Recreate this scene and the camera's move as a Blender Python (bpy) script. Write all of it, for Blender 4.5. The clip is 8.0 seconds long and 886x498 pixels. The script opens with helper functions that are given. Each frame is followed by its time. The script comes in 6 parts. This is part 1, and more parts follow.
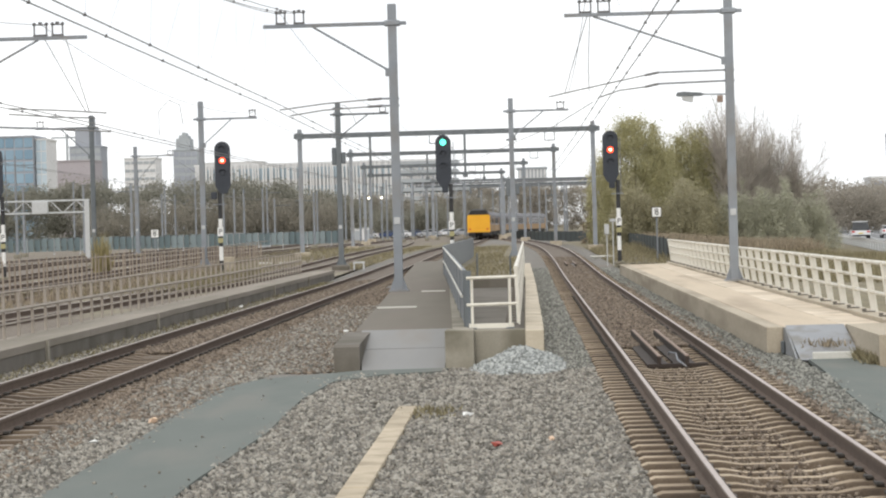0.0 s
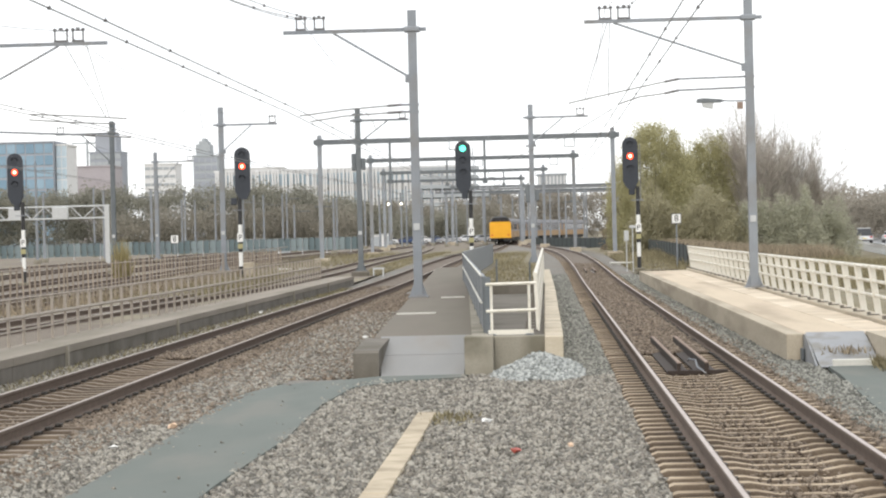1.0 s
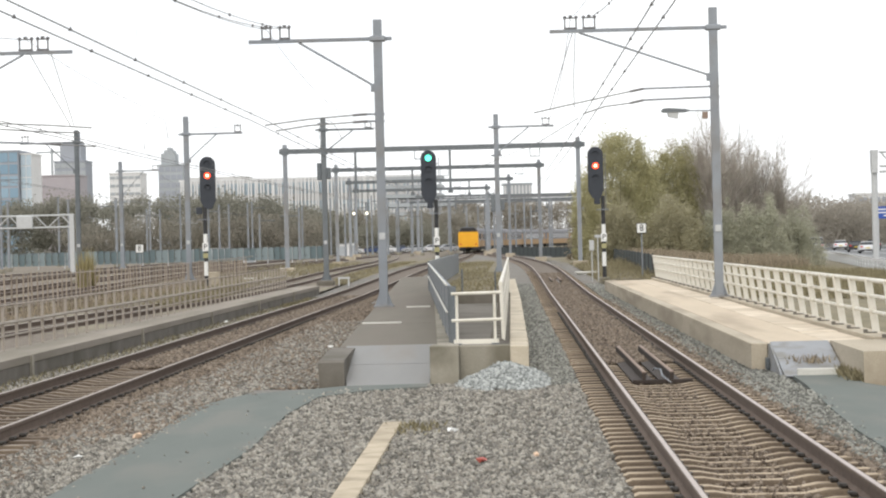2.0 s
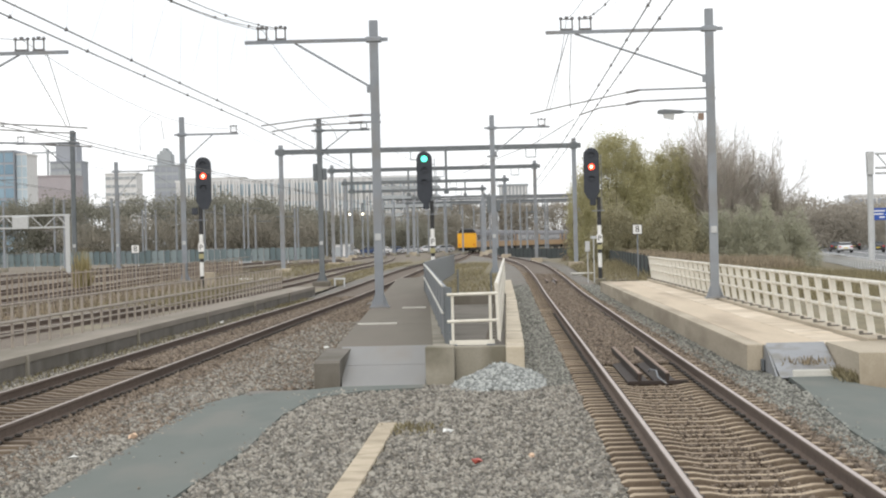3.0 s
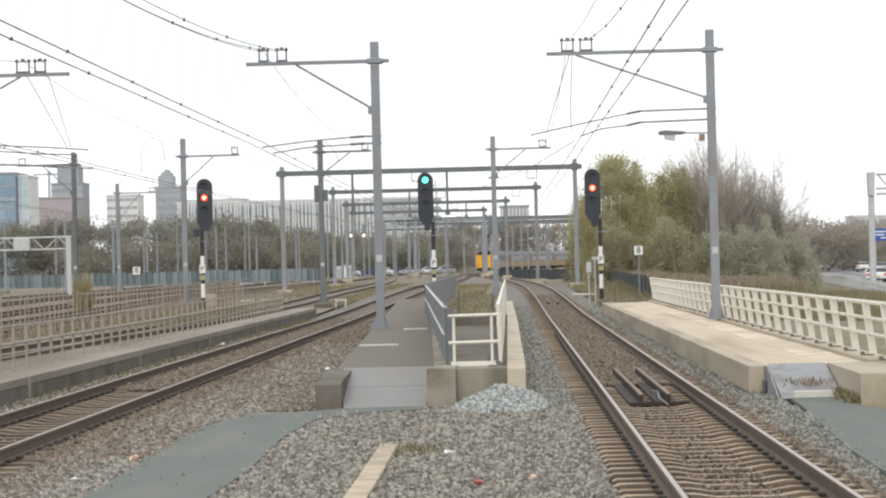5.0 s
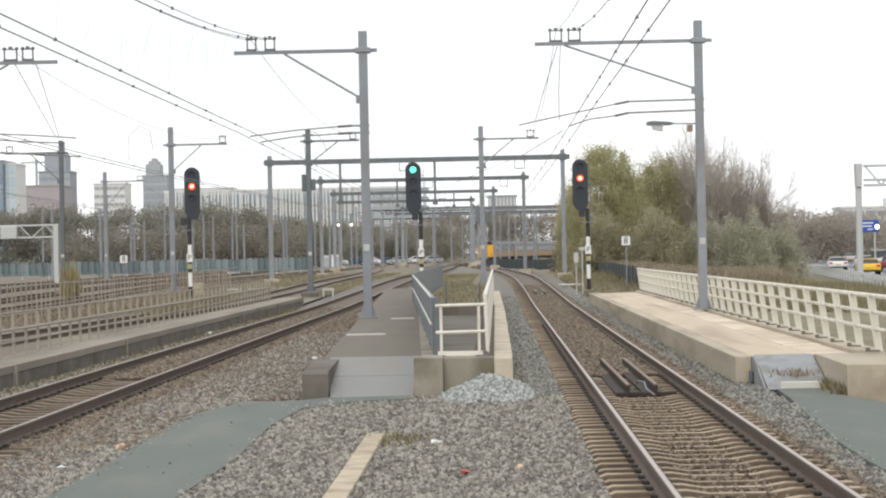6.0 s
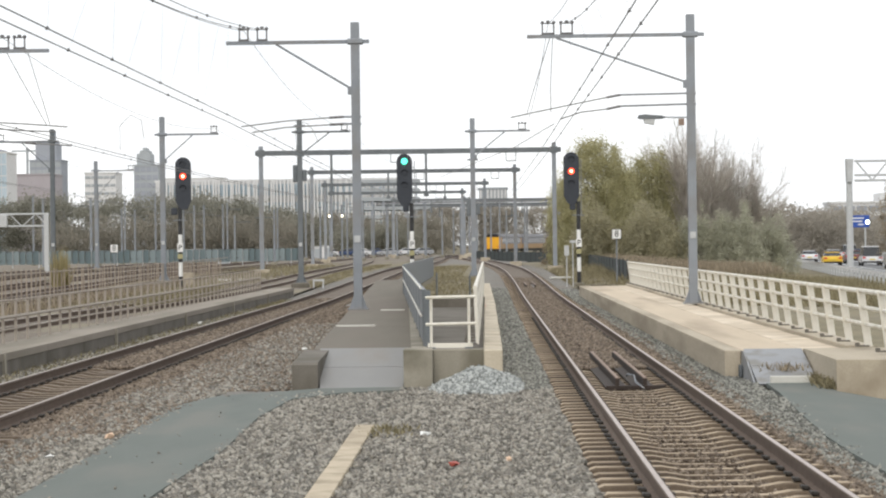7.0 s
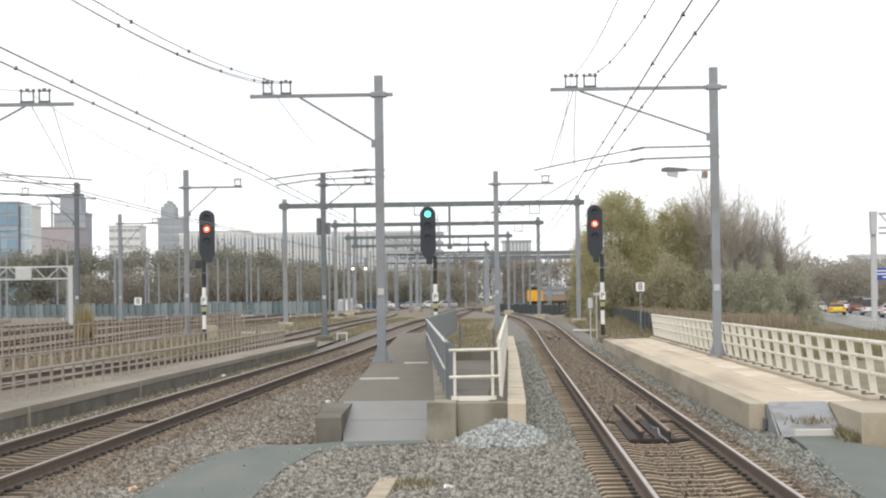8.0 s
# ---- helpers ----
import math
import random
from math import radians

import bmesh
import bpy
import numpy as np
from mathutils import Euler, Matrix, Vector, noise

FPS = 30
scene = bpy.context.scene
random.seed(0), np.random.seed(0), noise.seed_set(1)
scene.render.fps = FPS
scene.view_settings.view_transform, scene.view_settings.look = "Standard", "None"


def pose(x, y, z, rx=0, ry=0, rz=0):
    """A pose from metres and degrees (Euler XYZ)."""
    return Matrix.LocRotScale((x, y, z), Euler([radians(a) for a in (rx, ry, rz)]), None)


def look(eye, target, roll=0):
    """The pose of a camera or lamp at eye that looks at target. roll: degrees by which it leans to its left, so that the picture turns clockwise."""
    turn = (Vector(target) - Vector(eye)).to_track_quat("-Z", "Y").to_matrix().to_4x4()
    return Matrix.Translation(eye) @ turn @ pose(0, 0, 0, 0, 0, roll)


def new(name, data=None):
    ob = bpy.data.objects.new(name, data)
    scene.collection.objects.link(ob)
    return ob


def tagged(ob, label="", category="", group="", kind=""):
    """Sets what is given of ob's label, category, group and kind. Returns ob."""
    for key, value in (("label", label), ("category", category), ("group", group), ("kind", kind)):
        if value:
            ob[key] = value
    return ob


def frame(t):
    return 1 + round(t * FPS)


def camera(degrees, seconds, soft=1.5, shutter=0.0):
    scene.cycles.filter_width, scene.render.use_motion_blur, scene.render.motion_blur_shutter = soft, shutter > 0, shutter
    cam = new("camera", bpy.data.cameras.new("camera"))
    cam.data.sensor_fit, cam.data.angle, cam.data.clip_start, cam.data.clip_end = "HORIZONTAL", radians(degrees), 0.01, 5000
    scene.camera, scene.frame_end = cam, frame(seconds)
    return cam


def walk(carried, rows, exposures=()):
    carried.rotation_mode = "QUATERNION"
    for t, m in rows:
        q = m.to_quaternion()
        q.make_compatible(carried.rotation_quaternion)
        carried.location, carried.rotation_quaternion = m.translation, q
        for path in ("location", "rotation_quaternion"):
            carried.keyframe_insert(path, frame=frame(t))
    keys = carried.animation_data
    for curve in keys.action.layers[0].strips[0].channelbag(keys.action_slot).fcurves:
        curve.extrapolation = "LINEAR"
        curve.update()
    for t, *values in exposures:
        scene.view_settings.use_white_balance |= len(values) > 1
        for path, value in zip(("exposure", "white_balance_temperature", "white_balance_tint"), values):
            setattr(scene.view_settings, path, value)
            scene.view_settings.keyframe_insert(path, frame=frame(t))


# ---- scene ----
cam = camera(21.83, 8.0, soft=2.1)
EYE = (0.0, 0.0, 2.30)
# seconds, yaw, pitch, roll of the hand-held view
VIEW = [(0.0, 2.058, -0.561, 1.538), (0.5, 2.141, -0.466, 1.373), (1.0, 2.546, -0.395, 1.432), (1.5, 2.136, -0.139, 1.507),
        (1.7, 1.830, -0.174, 1.50), (2.8, 1.587, -0.185, 1.35), (3.0, 1.581, -0.161, 1.328), (3.5, 1.818, -0.073, 1.25),
        (4.0, 1.646, 0.043, 1.445), (4.5, 1.510, 0.257, 1.423), (4.7, 1.618, 0.396, 1.42), (5.8, 1.419, 0.162, 1.20),
        (6.0, 1.298, 0.106, 1.174), (6.5, 1.209, -0.065, 1.047), (7.0, 1.064, -0.100, 0.726), (7.5, 1.421, 0.777, 0.622),
        (8.0, 1.650, 1.223, 0.738)]
walk(cam, [(t, pose(*EYE, 90 + p, r, w)) for t, w, p, r in VIEW],
     exposures=[(0.0, 0.07), (0.5, 0.23), (1.0, 0.30), (1.7, 0.24), (3.0, 0.06), (4.5, 0.07), (7.0, 0.04), (8.0, 0.12)])

# ---------------------------------------------------------------- light
SUN_EL, SUN_AZ = radians(40), radians(190)         # behind the viewer, through thin cloud
world = bpy.data.worlds.new("overcast_sky")
scene.world = world
world.use_nodes = True
wn, wl = world.node_tree.nodes, world.node_tree.links
wn.clear()
w_out, w_bg = wn.new("ShaderNodeOutputWorld"), wn.new("ShaderNodeBackground")
w_sky = wn.new("ShaderNodeTexSky")
w_sky.sky_type, w_sky.sun_disc = "NISHITA", False
w_sky.sun_elevation, w_sky.sun_rotation = SUN_EL, SUN_AZ
w_sky.air_density, w_sky.dust_density = 1.0, 3.0
w_co, w_map, w_noise, w_ramp = (wn.new("ShaderNodeTexCoord"), wn.new("ShaderNodeMapping"), wn.new("ShaderNodeTexNoise"),
                                wn.new("ShaderNodeValToRGB"))
w_map.inputs["Scale"].default_value = (1.0, 1.0, 3.0)
w_noise.inputs["Scale"].default_value, w_noise.inputs["Detail"].default_value = 3.2, 6.0
w_ramp.color_ramp.elements[0].position, w_ramp.color_ramp.elements[0].color = 0.30, (9.2, 9.5, 9.9, 1)
w_ramp.color_ramp.elements[1].position, w_ramp.color_ramp.elements[1].color = 0.68, (12.6, 12.6, 12.5, 1)
w_mix = wn.new("ShaderNodeMixRGB")
w_mix.inputs["Fac"].default_value = 0.90
wl.new(w_co.outputs["Generated"], w_map.inputs["Vector"])
wl.new(w_map.outputs["Vector"], w_noise.inputs["Vector"])
wl.new(w_noise.outputs["Fac"], w_ramp.inputs["Fac"])
wl.new(w_sky.outputs["Color"], w_mix.inputs["Color1"])
wl.new(w_ramp.outputs["Color"], w_mix.inputs["Color2"])
wl.new(w_mix.outputs["Color"], w_bg.inputs["Color"])
w_bg.inputs["Strength"].default_value = 0.11
wl.new(w_bg.outputs["Background"], w_out.inputs["Surface"])

sun_data = bpy.data.lights.new("sun", "SUN")
sun_data.energy, sun_data.angle, sun_data.color = 1.15, radians(26), (1.0, 0.95, 0.87)
sun = new("sun", sun_data)
sun.matrix_basis = look((30 * math.sin(SUN_AZ), 30 * math.cos(SUN_AZ), 30 * math.tan(SUN_EL)), (0, 0, 0))


# ---------------------------------------------------------------- materials
def surface(name, colours, scale=6.0, rough=0.8, metal=0.0, bump=0.15, grain=40.0, island=0.0, per_object=0.0, stains=None,
            stain_scale=0.6, squash=(1, 1, 1), thin=0.0):
    """Procedural surface: two-scale colour variation, stains, relief."""
    m = bpy.data.materials.new(name)
    m.use_nodes = True
    n, l = m.node_tree.nodes, m.node_tree.links
    b = n["Principled BSDF"]
    b.inputs["Metallic"].default_value = metal
    geo = n.new("ShaderNodeTexCoord")
    mp = n.new("ShaderNodeMapping")
    mp.inputs["Scale"].default_value = squash
    l.new(geo.outputs["Object"], mp.inputs["Vector"])
    big, fine = n.new("ShaderNodeTexNoise"), n.new("ShaderNodeTexNoise")
    big.inputs["Scale"].default_value, big.inputs["Detail"].default_value = scale, 5.0
    fine.inputs["Scale"].default_value, fine.inputs["Detail"].default_value = grain, 4.0
    for t in (big, fine):
        l.new(mp.outputs["Vector"], t.inputs["Vector"])
    mixv = n.new("ShaderNodeMath")
    mixv.operation = "MULTIPLY_ADD"
    mixv.inputs[1].default_value, mixv.inputs[2].default_value = 0.45, 0.0
    l.new(fine.outputs["Fac"], mixv.inputs[0])
    add = n.new("ShaderNodeMath")
    add.operation = "MULTIPLY_ADD"
    add.inputs[1].default_value = 0.55
    l.new(big.outputs["Fac"], add.inputs[0])
    l.new(mixv.outputs[0], add.inputs[2])
    last = add.outputs[0]
    for amount, kind, out in ((island, "ShaderNodeNewGeometry", "Random Per Island"), (per_object, "ShaderNodeObjectInfo", "Random")):
        if amount:
            info = n.new(kind)
            sub = n.new("ShaderNodeMath")
            sub.operation = "SUBTRACT"
            sub.inputs[1].default_value = 0.5
            l.new(info.outputs[out], sub.inputs[0])
            mad = n.new("ShaderNodeMath")
            mad.operation = "MULTIPLY_ADD"
            mad.inputs[1].default_value = amount
            l.new(sub.outputs[0], mad.inputs[0])
            l.new(last, mad.inputs[2])
            last = mad.outputs[0]
    ramp = n.new("ShaderNodeValToRGB")
    e = ramp.color_ramp.elements
    e[0].position, e[1].position = 0.28, 0.72
    e[0].color, e[1].color = (*colours[0], 1), (*colours[-1], 1)
    for i, c in enumerate(colours[1:-1]):
        k = e.new(0.28 + 0.44 * (i + 1) / (len(colours) - 1))
        k.color = (*c, 1)
    l.new(last, ramp.inputs["Fac"])
    col = ramp.outputs["Color"]
    if stains:
        st, sr, mx = n.new("ShaderNodeTexNoise"), n.new("ShaderNodeValToRGB"), n.new("ShaderNodeMixRGB")
        st.inputs["Scale"].default_value, st.inputs["Detail"].default_value = stain_scale, 7.0
        sr.color_ramp.elements[0].position, sr.color_ramp.elements[1].position = 0.48, 0.66
        l.new(mp.outputs["Vector"], st.inputs["Vector"])
        l.new(st.outputs["Fac"], sr.inputs["Fac"])
        l.new(sr.outputs["Color"], mx.inputs["Fac"])
        l.new(col, mx.inputs["Color1"])
        mx.inputs["Color2"].default_value = (*stains, 1)
        col = mx.outputs["Color"]
    l.new(col, b.inputs["Base Color"])
    rr = n.new("ShaderNodeMapRange")
    rr.inputs["To Min"].default_value, rr.inputs["To Max"].default_value = max(0.02, rough - 0.12), min(1.0, rough + 0.1)
    l.new(fine.outputs["Fac"], rr.inputs["Value"])
    l.new(rr.outputs["Result"], b.inputs["Roughness"])
    if bump:
        bp = n.new("ShaderNodeBump")
        bp.inputs["Strength"].default_value, bp.inputs["Distance"].default_value = bump, 0.02
        l.new(last, bp.inputs["Height"])
        l.new(bp.outputs["Normal"], b.inputs["Normal"])
    if thin:
        tr, mixer = n.new("ShaderNodeBsdfTranslucent"), n.new("ShaderNodeMixShader")
        mixer.inputs["Fac"].default_value = thin
        l.new(col, tr.inputs["Color"])
        l.new(b.outputs["BSDF"], mixer.inputs[1])
        l.new(tr.outputs["BSDF"], mixer.inputs[2])
        l.new(mixer.outputs["Shader"], n["Material Output"].inputs["Surface"])
    return m


def glow(name, colour, strength):
    m = bpy.data.materials.new(name)
    m.use_nodes = True
    b = m.node_tree.nodes["Principled BSDF"]
    b.inputs["Base Color"].default_value = (*colour, 1)
    b.inputs["Emission Color"].default_value = (*colour, 1)
    b.inputs["Emission Strength"].default_value = strength
    return m


GRAVEL = surface("crushed_stone_bed", [(0.10, 0.094, 0.082), (0.165, 0.155, 0.138), (0.25, 0.235, 0.21)], 14, 0.9, bump=0.8, grain=55, stains=(0.165, 0.14, 0.11), stain_scale=0.35)
STONE_GREY = surface("grey_ballast_stone", [(0.105, 0.098, 0.083), (0.165, 0.158, 0.142), (0.225, 0.196, 0.158), (0.225, 0.222, 0.202), (0.30, 0.272, 0.228), (0.36, 0.342, 0.297)], 20, 0.85, bump=0.2, island=0.62)
STONE_COOL = surface("fresh_grey_stone", [(0.098, 0.098, 0.086), (0.178, 0.178, 0.157), (0.31, 0.308, 0.272)], 20, 0.85, bump=0.2, island=0.75)
STONE_RUST = surface("rust_dusted_stone", [(0.095, 0.072, 0.054), (0.165, 0.130, 0.098), (0.26, 0.21, 0.16)], 20, 0.9, bump=0.2, island=0.65)
STONE_PALE = surface("pale_new_gravel", [(0.19, 0.203, 0.196), (0.32, 0.336, 0.325), (0.47, 0.486, 0.47)], 20, 0.85, bump=0.2, island=0.65)
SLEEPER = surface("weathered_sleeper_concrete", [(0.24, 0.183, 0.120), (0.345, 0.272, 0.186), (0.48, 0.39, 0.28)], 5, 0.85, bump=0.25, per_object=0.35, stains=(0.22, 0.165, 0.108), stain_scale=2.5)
# dusty side colour, darkened further to carry the shade between sleepers
SLEEPER_SIDE = surface("dusty_shaded_sleeper_side", [(0.062, 0.045, 0.032), (0.105, 0.077, 0.053), (0.155, 0.117, 0.08)], 6, 0.9, bump=0.3, per_object=0.3)
RAIL = surface("rusty_rail_steel", [(0.070, 0.048, 0.035), (0.105, 0.074, 0.055), (0.145, 0.105, 0.08)], 8, 0.85, 0.0, 0.2)
RUNNING = surface("polished_rail_head", [(0.40, 0.33, 0.29), (0.55, 0.48, 0.435)], 3, 0.42, 1.0, 0.02)
RUNNING_DULL = surface("worn_rail_head", [(0.28, 0.235, 0.20), (0.40, 0.35, 0.31)], 3, 0.5, 0.6, 0.03)
CLIP = surface("black_rail_clip", [(0.022, 0.019, 0.016), (0.05, 0.043, 0.036)], 20, 0.7, 0.0)
BEAM_STEEL = surface("dark_rusted_steel", [(0.022, 0.015, 0.012), (0.05, 0.035, 0.027)], 6, 0.8, 0.0, 0.2)
BEAM_TOP = surface("worn_rusted_edge", [(0.18, 0.12, 0.085), (0.28, 0.20, 0.15)], 6, 0.6, 0.2, 0.1)
ASPHALT = surface("grey_green_asphalt", [(0.105, 0.122, 0.110), (0.138, 0.154, 0.140)], 2.0, 0.9, bump=0.25, grain=90, stains=(0.15, 0.155, 0.138), stain_scale=1.1, squash=(1, 0.25, 1))
KERB = surface("sandy_concrete_strip", [(0.36, 0.30, 0.215), (0.50, 0.425, 0.315)], 3, 0.85, bump=0.12, stains=(0.30, 0.25, 0.175), stain_scale=2.0, per_object=0.25)
PAVING = surface("beige_walkway_concrete", [(0.42, 0.345, 0.25), (0.56, 0.47, 0.355)], 1.6, 0.85, bump=0.12, stains=(0.37, 0.30, 0.22), stain_scale=0.9, per_object=0.3, squash=(1, 0.12, 1))
CONCRETE = surface("stained_beige_concrete", [(0.225, 0.207, 0.165), (0.335, 0.308, 0.25)], 2.2, 0.88, bump=0.15, stains=(0.165, 0.15, 0.112), stain_scale=1.1, per_object=0.15)
CONCRETE_PALE = surface("pale_wall_concrete", [(0.36, 0.31, 0.235), (0.50, 0.44, 0.345)], 2.2, 0.88, bump=0.15, stains=(0.30, 0.255, 0.19), stain_scale=1.6, per_object=0.1, squash=(1, 0.10, 0.8))
# brighter copy of the pale wall concrete, with sunlight put into its colour
CONCRETE_CREAM = surface("sunlit_cream_block", [(0.46, 0.40, 0.305), (0.62, 0.55, 0.435)], 2.2, 0.88, bump=0.15, stains=(0.36, 0.31, 0.23), stain_scale=1.3, per_object=0.25)
CONCRETE_DARK = surface("mossy_dark_concrete", [(0.118, 0.106, 0.089), (0.188, 0.17, 0.145)], 1.8, 0.9, bump=0.2, stains=(0.10, 0.09, 0.068), stain_scale=0.8)
DECK = surface("brown_grey_walkway", [(0.125, 0.111, 0.088), (0.175, 0.156, 0.124)], 1.2, 0.9, bump=0.2, stains=(0.155, 0.132, 0.108), stain_scale=0.7, squash=(1, 0.13, 1))
PLATE = surface("grey_ramp_plate", [(0.20, 0.20, 0.195), (0.265, 0.262, 0.255)], 1.6, 0.65, 0.0, 0.06, stains=(0.225, 0.21, 0.19), stain_scale=1.4, squash=(1, 0.2, 1))
PLATE_BLUE = surface("bluish_ramp_plate", [(0.225, 0.235, 0.25), (0.31, 0.32, 0.335)], 2.0, 0.65, 0.0, 0.06, stains=(0.20, 0.195, 0.18), stain_scale=2.2)
PAVING_PALE = surface("pale_paving_slab", [(0.52, 0.44, 0.335), (0.68, 0.59, 0.47)], 2.0, 0.85, bump=0.12, stains=(0.45, 0.375, 0.28), stain_scale=1.3, per_object=0.55)
WEED_BROWN = surface("dead_brown_weed", [(0.19, 0.155, 0.11), (0.29, 0.24, 0.17), (0.40, 0.335, 0.24)], 0.5, 0.95, bump=0.0, island=0.8, thin=0.3)
# far woodland leaves greyed and paled: distance haze put into the colour
LEAF_HAZE = surface("haze_paled_leaf", [(0.27, 0.25, 0.215), (0.34, 0.312, 0.265), (0.40, 0.365, 0.305)], 0.4, 0.85, bump=0.0, island=0.2, thin=0.4)
LEAF_WOOD = surface("brown_grey_wood_leaf", [(0.21, 0.197, 0.165), (0.28, 0.26, 0.215), (0.35, 0.32, 0.26)], 0.3, 0.85, bump=0.0, island=0.2, thin=0.4)
LEAF_UNDER = surface("olive_brown_undergrowth", [(0.32, 0.297, 0.20), (0.42, 0.39, 0.265), (0.52, 0.485, 0.33)], 0.4, 0.85, bump=0.0, island=0.35, thin=0.5)
# brushwood lightened well above its own tone to carry haze
LEAF_BRUSH = surface("haze_paled_brushwood", [(0.37, 0.345, 0.26), (0.47, 0.437, 0.335), (0.57, 0.525, 0.405)], 0.4, 0.85, bump=0.0, island=0.3, thin=0.5)
PALE_EDGE = surface("chalky_white_edge", [(0.52, 0.51, 0.47), (0.66, 0.65, 0.60)], 4, 0.8)
GALV = surface("galvanised_mast_steel", [(0.20, 0.22, 0.245), (0.29, 0.31, 0.335)], 1.2, 0.55, 0.25, 0.05, stains=(0.22, 0.215, 0.21), stain_scale=0.8, per_object=0.25)
GALV_DARK = surface("dark_weathered_steel", [(0.10, 0.115, 0.125), (0.17, 0.185, 0.195)], 2, 0.6, 0.2, 0.05, per_object=0.2)
WHITE_PAINT = surface("weathered_white_paint", [(0.62, 0.59, 0.51), (0.78, 0.75, 0.68)], 1.2, 0.55, bump=0.05, stains=(0.55, 0.51, 0.42), stain_scale=2.2)
BEIGE_STEEL = surface("beige_fence_steel", [(0.28, 0.245, 0.205), (0.38, 0.335, 0.285)], 3, 0.7, bump=0.05)
PANEL_GREY = surface("blue_grey_screen", [(0.13, 0.15, 0.165), (0.19, 0.205, 0.22)], 1.5, 0.5, 0.3, 0.04)
SIGNAL_BLACK = surface("matt_black_signal_shell", [(0.020, 0.025, 0.034), (0.036, 0.042, 0.054)], 3, 0.6, bump=0.03)
BAND_WHITE = surface("white_mast_band", [(0.66, 0.66, 0.64), (0.80, 0.80, 0.78)], 6, 0.6)
BAND_BLACK = surface("black_mast_band", [(0.015, 0.015, 0.016), (0.035, 0.035, 0.036)], 6, 0.6)
PLATE_GREY = surface("light_grey_plate", [(0.40, 0.41, 0.41), (0.52, 0.53, 0.53)], 6, 0.6)
GREEN_LIGHT = glow("green_signal_light", (0.10, 0.95, 0.62), 2.2)
RED_LIGHT = glow("red_signal_light", (1.0, 0.07, 0.025), 2.6)
WHITE_LIGHT = glow("bright_yard_light", (1.0, 0.93, 0.75), 3.0)
CABLE = surface("overhead_wire", [(0.17, 0.17, 0.17), (0.25, 0.245, 0.235)], 2, 0.6, 0.3, 0.0)
CERAMIC = surface("dark_grey_insulator", [(0.09, 0.088, 0.09), (0.15, 0.147, 0.15)], 8, 0.4)
GRASS = surface("dry_autumn_grass", [(0.15, 0.13, 0.075), (0.23, 0.20, 0.12), (0.33, 0.29, 0.18)], 8, 0.95, bump=0.3, island=0.7, thin=0.3)
SOIL = surface("rough_grass_ground", [(0.10, 0.09, 0.05), (0.17, 0.145, 0.085), (0.24, 0.205, 0.13)], 0.35, 0.95, bump=0.4, grain=6,
               stains=(0.19, 0.165, 0.125), stain_scale=0.06)
# tree leaves and twigs set paler than natural, with haze in their colour
LEAF_OLIVE = surface("olive_willow_leaf", [(0.33, 0.31, 0.175), (0.45, 0.425, 0.245), (0.56, 0.525, 0.32)], 0.4, 0.8, bump=0.0, island=0.4, thin=0.5)
LEAF_GREEN = surface("grey_green_leaf", [(0.36, 0.358, 0.275), (0.46, 0.457, 0.355), (0.56, 0.55, 0.43)], 0.4, 0.8, bump=0.0, island=0.35, thin=0.5)
LEAF_BROWN = surface("russet_leaf", [(0.24, 0.20, 0.15), (0.33, 0.28, 0.205), (0.43, 0.355, 0.25)], 0.4, 0.85, bump=0.0, island=0.4, thin=0.4)
LEAF_DARK = surface("dull_wood_leaf", [(0.19, 0.187, 0.155), (0.255, 0.25, 0.205), (0.32, 0.31, 0.25)], 0.3, 0.85, bump=0.0, island=0.22, thin=0.4)
TWIG = surface("bare_grey_twig", [(0.45, 0.405, 0.36), (0.57, 0.52, 0.47)], 2, 0.9, bump=0.0, island=0.5, thin=0.35)
BARK = surface("grey_brown_bark", [(0.06, 0.05, 0.04), (0.12, 0.10, 0.08)], 4, 0.9, bump=0.4)
TRAIN_YELLOW = surface("train_yellow_paint", [(0.70, 0.33, 0.010), (0.82, 0.42, 0.020)], 1.0, 0.4, bump=0.0)
# yellow of the train's sides, dulled: shade and haze put into the colour
TRAIN_SIDE_SHADED = surface("shaded_yellow_side_paint", [(0.30, 0.185, 0.085), (0.38, 0.24, 0.11)], 1.0, 0.6, bump=0.0)
BED_DARK = surface("oil_brown_track_bed", [(0.085, 0.066, 0.05), (0.135, 0.107, 0.083), (0.20, 0.163, 0.128)], 12, 0.95, bump=1.0, grain=40, stains=(0.155, 0.13, 0.105), stain_scale=0.3)
SLEEPER_OLD = surface("grey_old_sleeper", [(0.15, 0.118, 0.09), (0.22, 0.18, 0.14), (0.30, 0.25, 0.20)], 5, 0.9, bump=0.25, per_object=0.3, stains=(0.10, 0.078, 0.06), stain_scale=2.5)
LAMP_CORE = glow("signal_lamp_core", (1.0, 0.62, 0.42), 3.5)
TRAIN_BLUE = surface("train_dark_blue_paint", [(0.09, 0.09, 0.12), (0.14, 0.14, 0.17)], 1.0, 0.4, bump=0.0)
TRAIN_ROOF = surface("train_grey_roof", [(0.13, 0.13, 0.14), (0.20, 0.20, 0.21)], 1.0, 0.7)
TRAIN_DARK = surface("train_underframe", [(0.012, 0.012, 0.013), (0.03, 0.028, 0.027)], 3, 0.8)
GLASS_DARK = surface("dark_window_glass", [(0.015, 0.018, 0.022), (0.035, 0.04, 0.046)], 1.0, 0.12, bump=0.0)
# far glass and cladding slightly paled and blued: distance haze put into the colours
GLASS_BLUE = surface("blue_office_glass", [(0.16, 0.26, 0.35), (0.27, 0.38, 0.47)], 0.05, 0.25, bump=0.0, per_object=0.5)
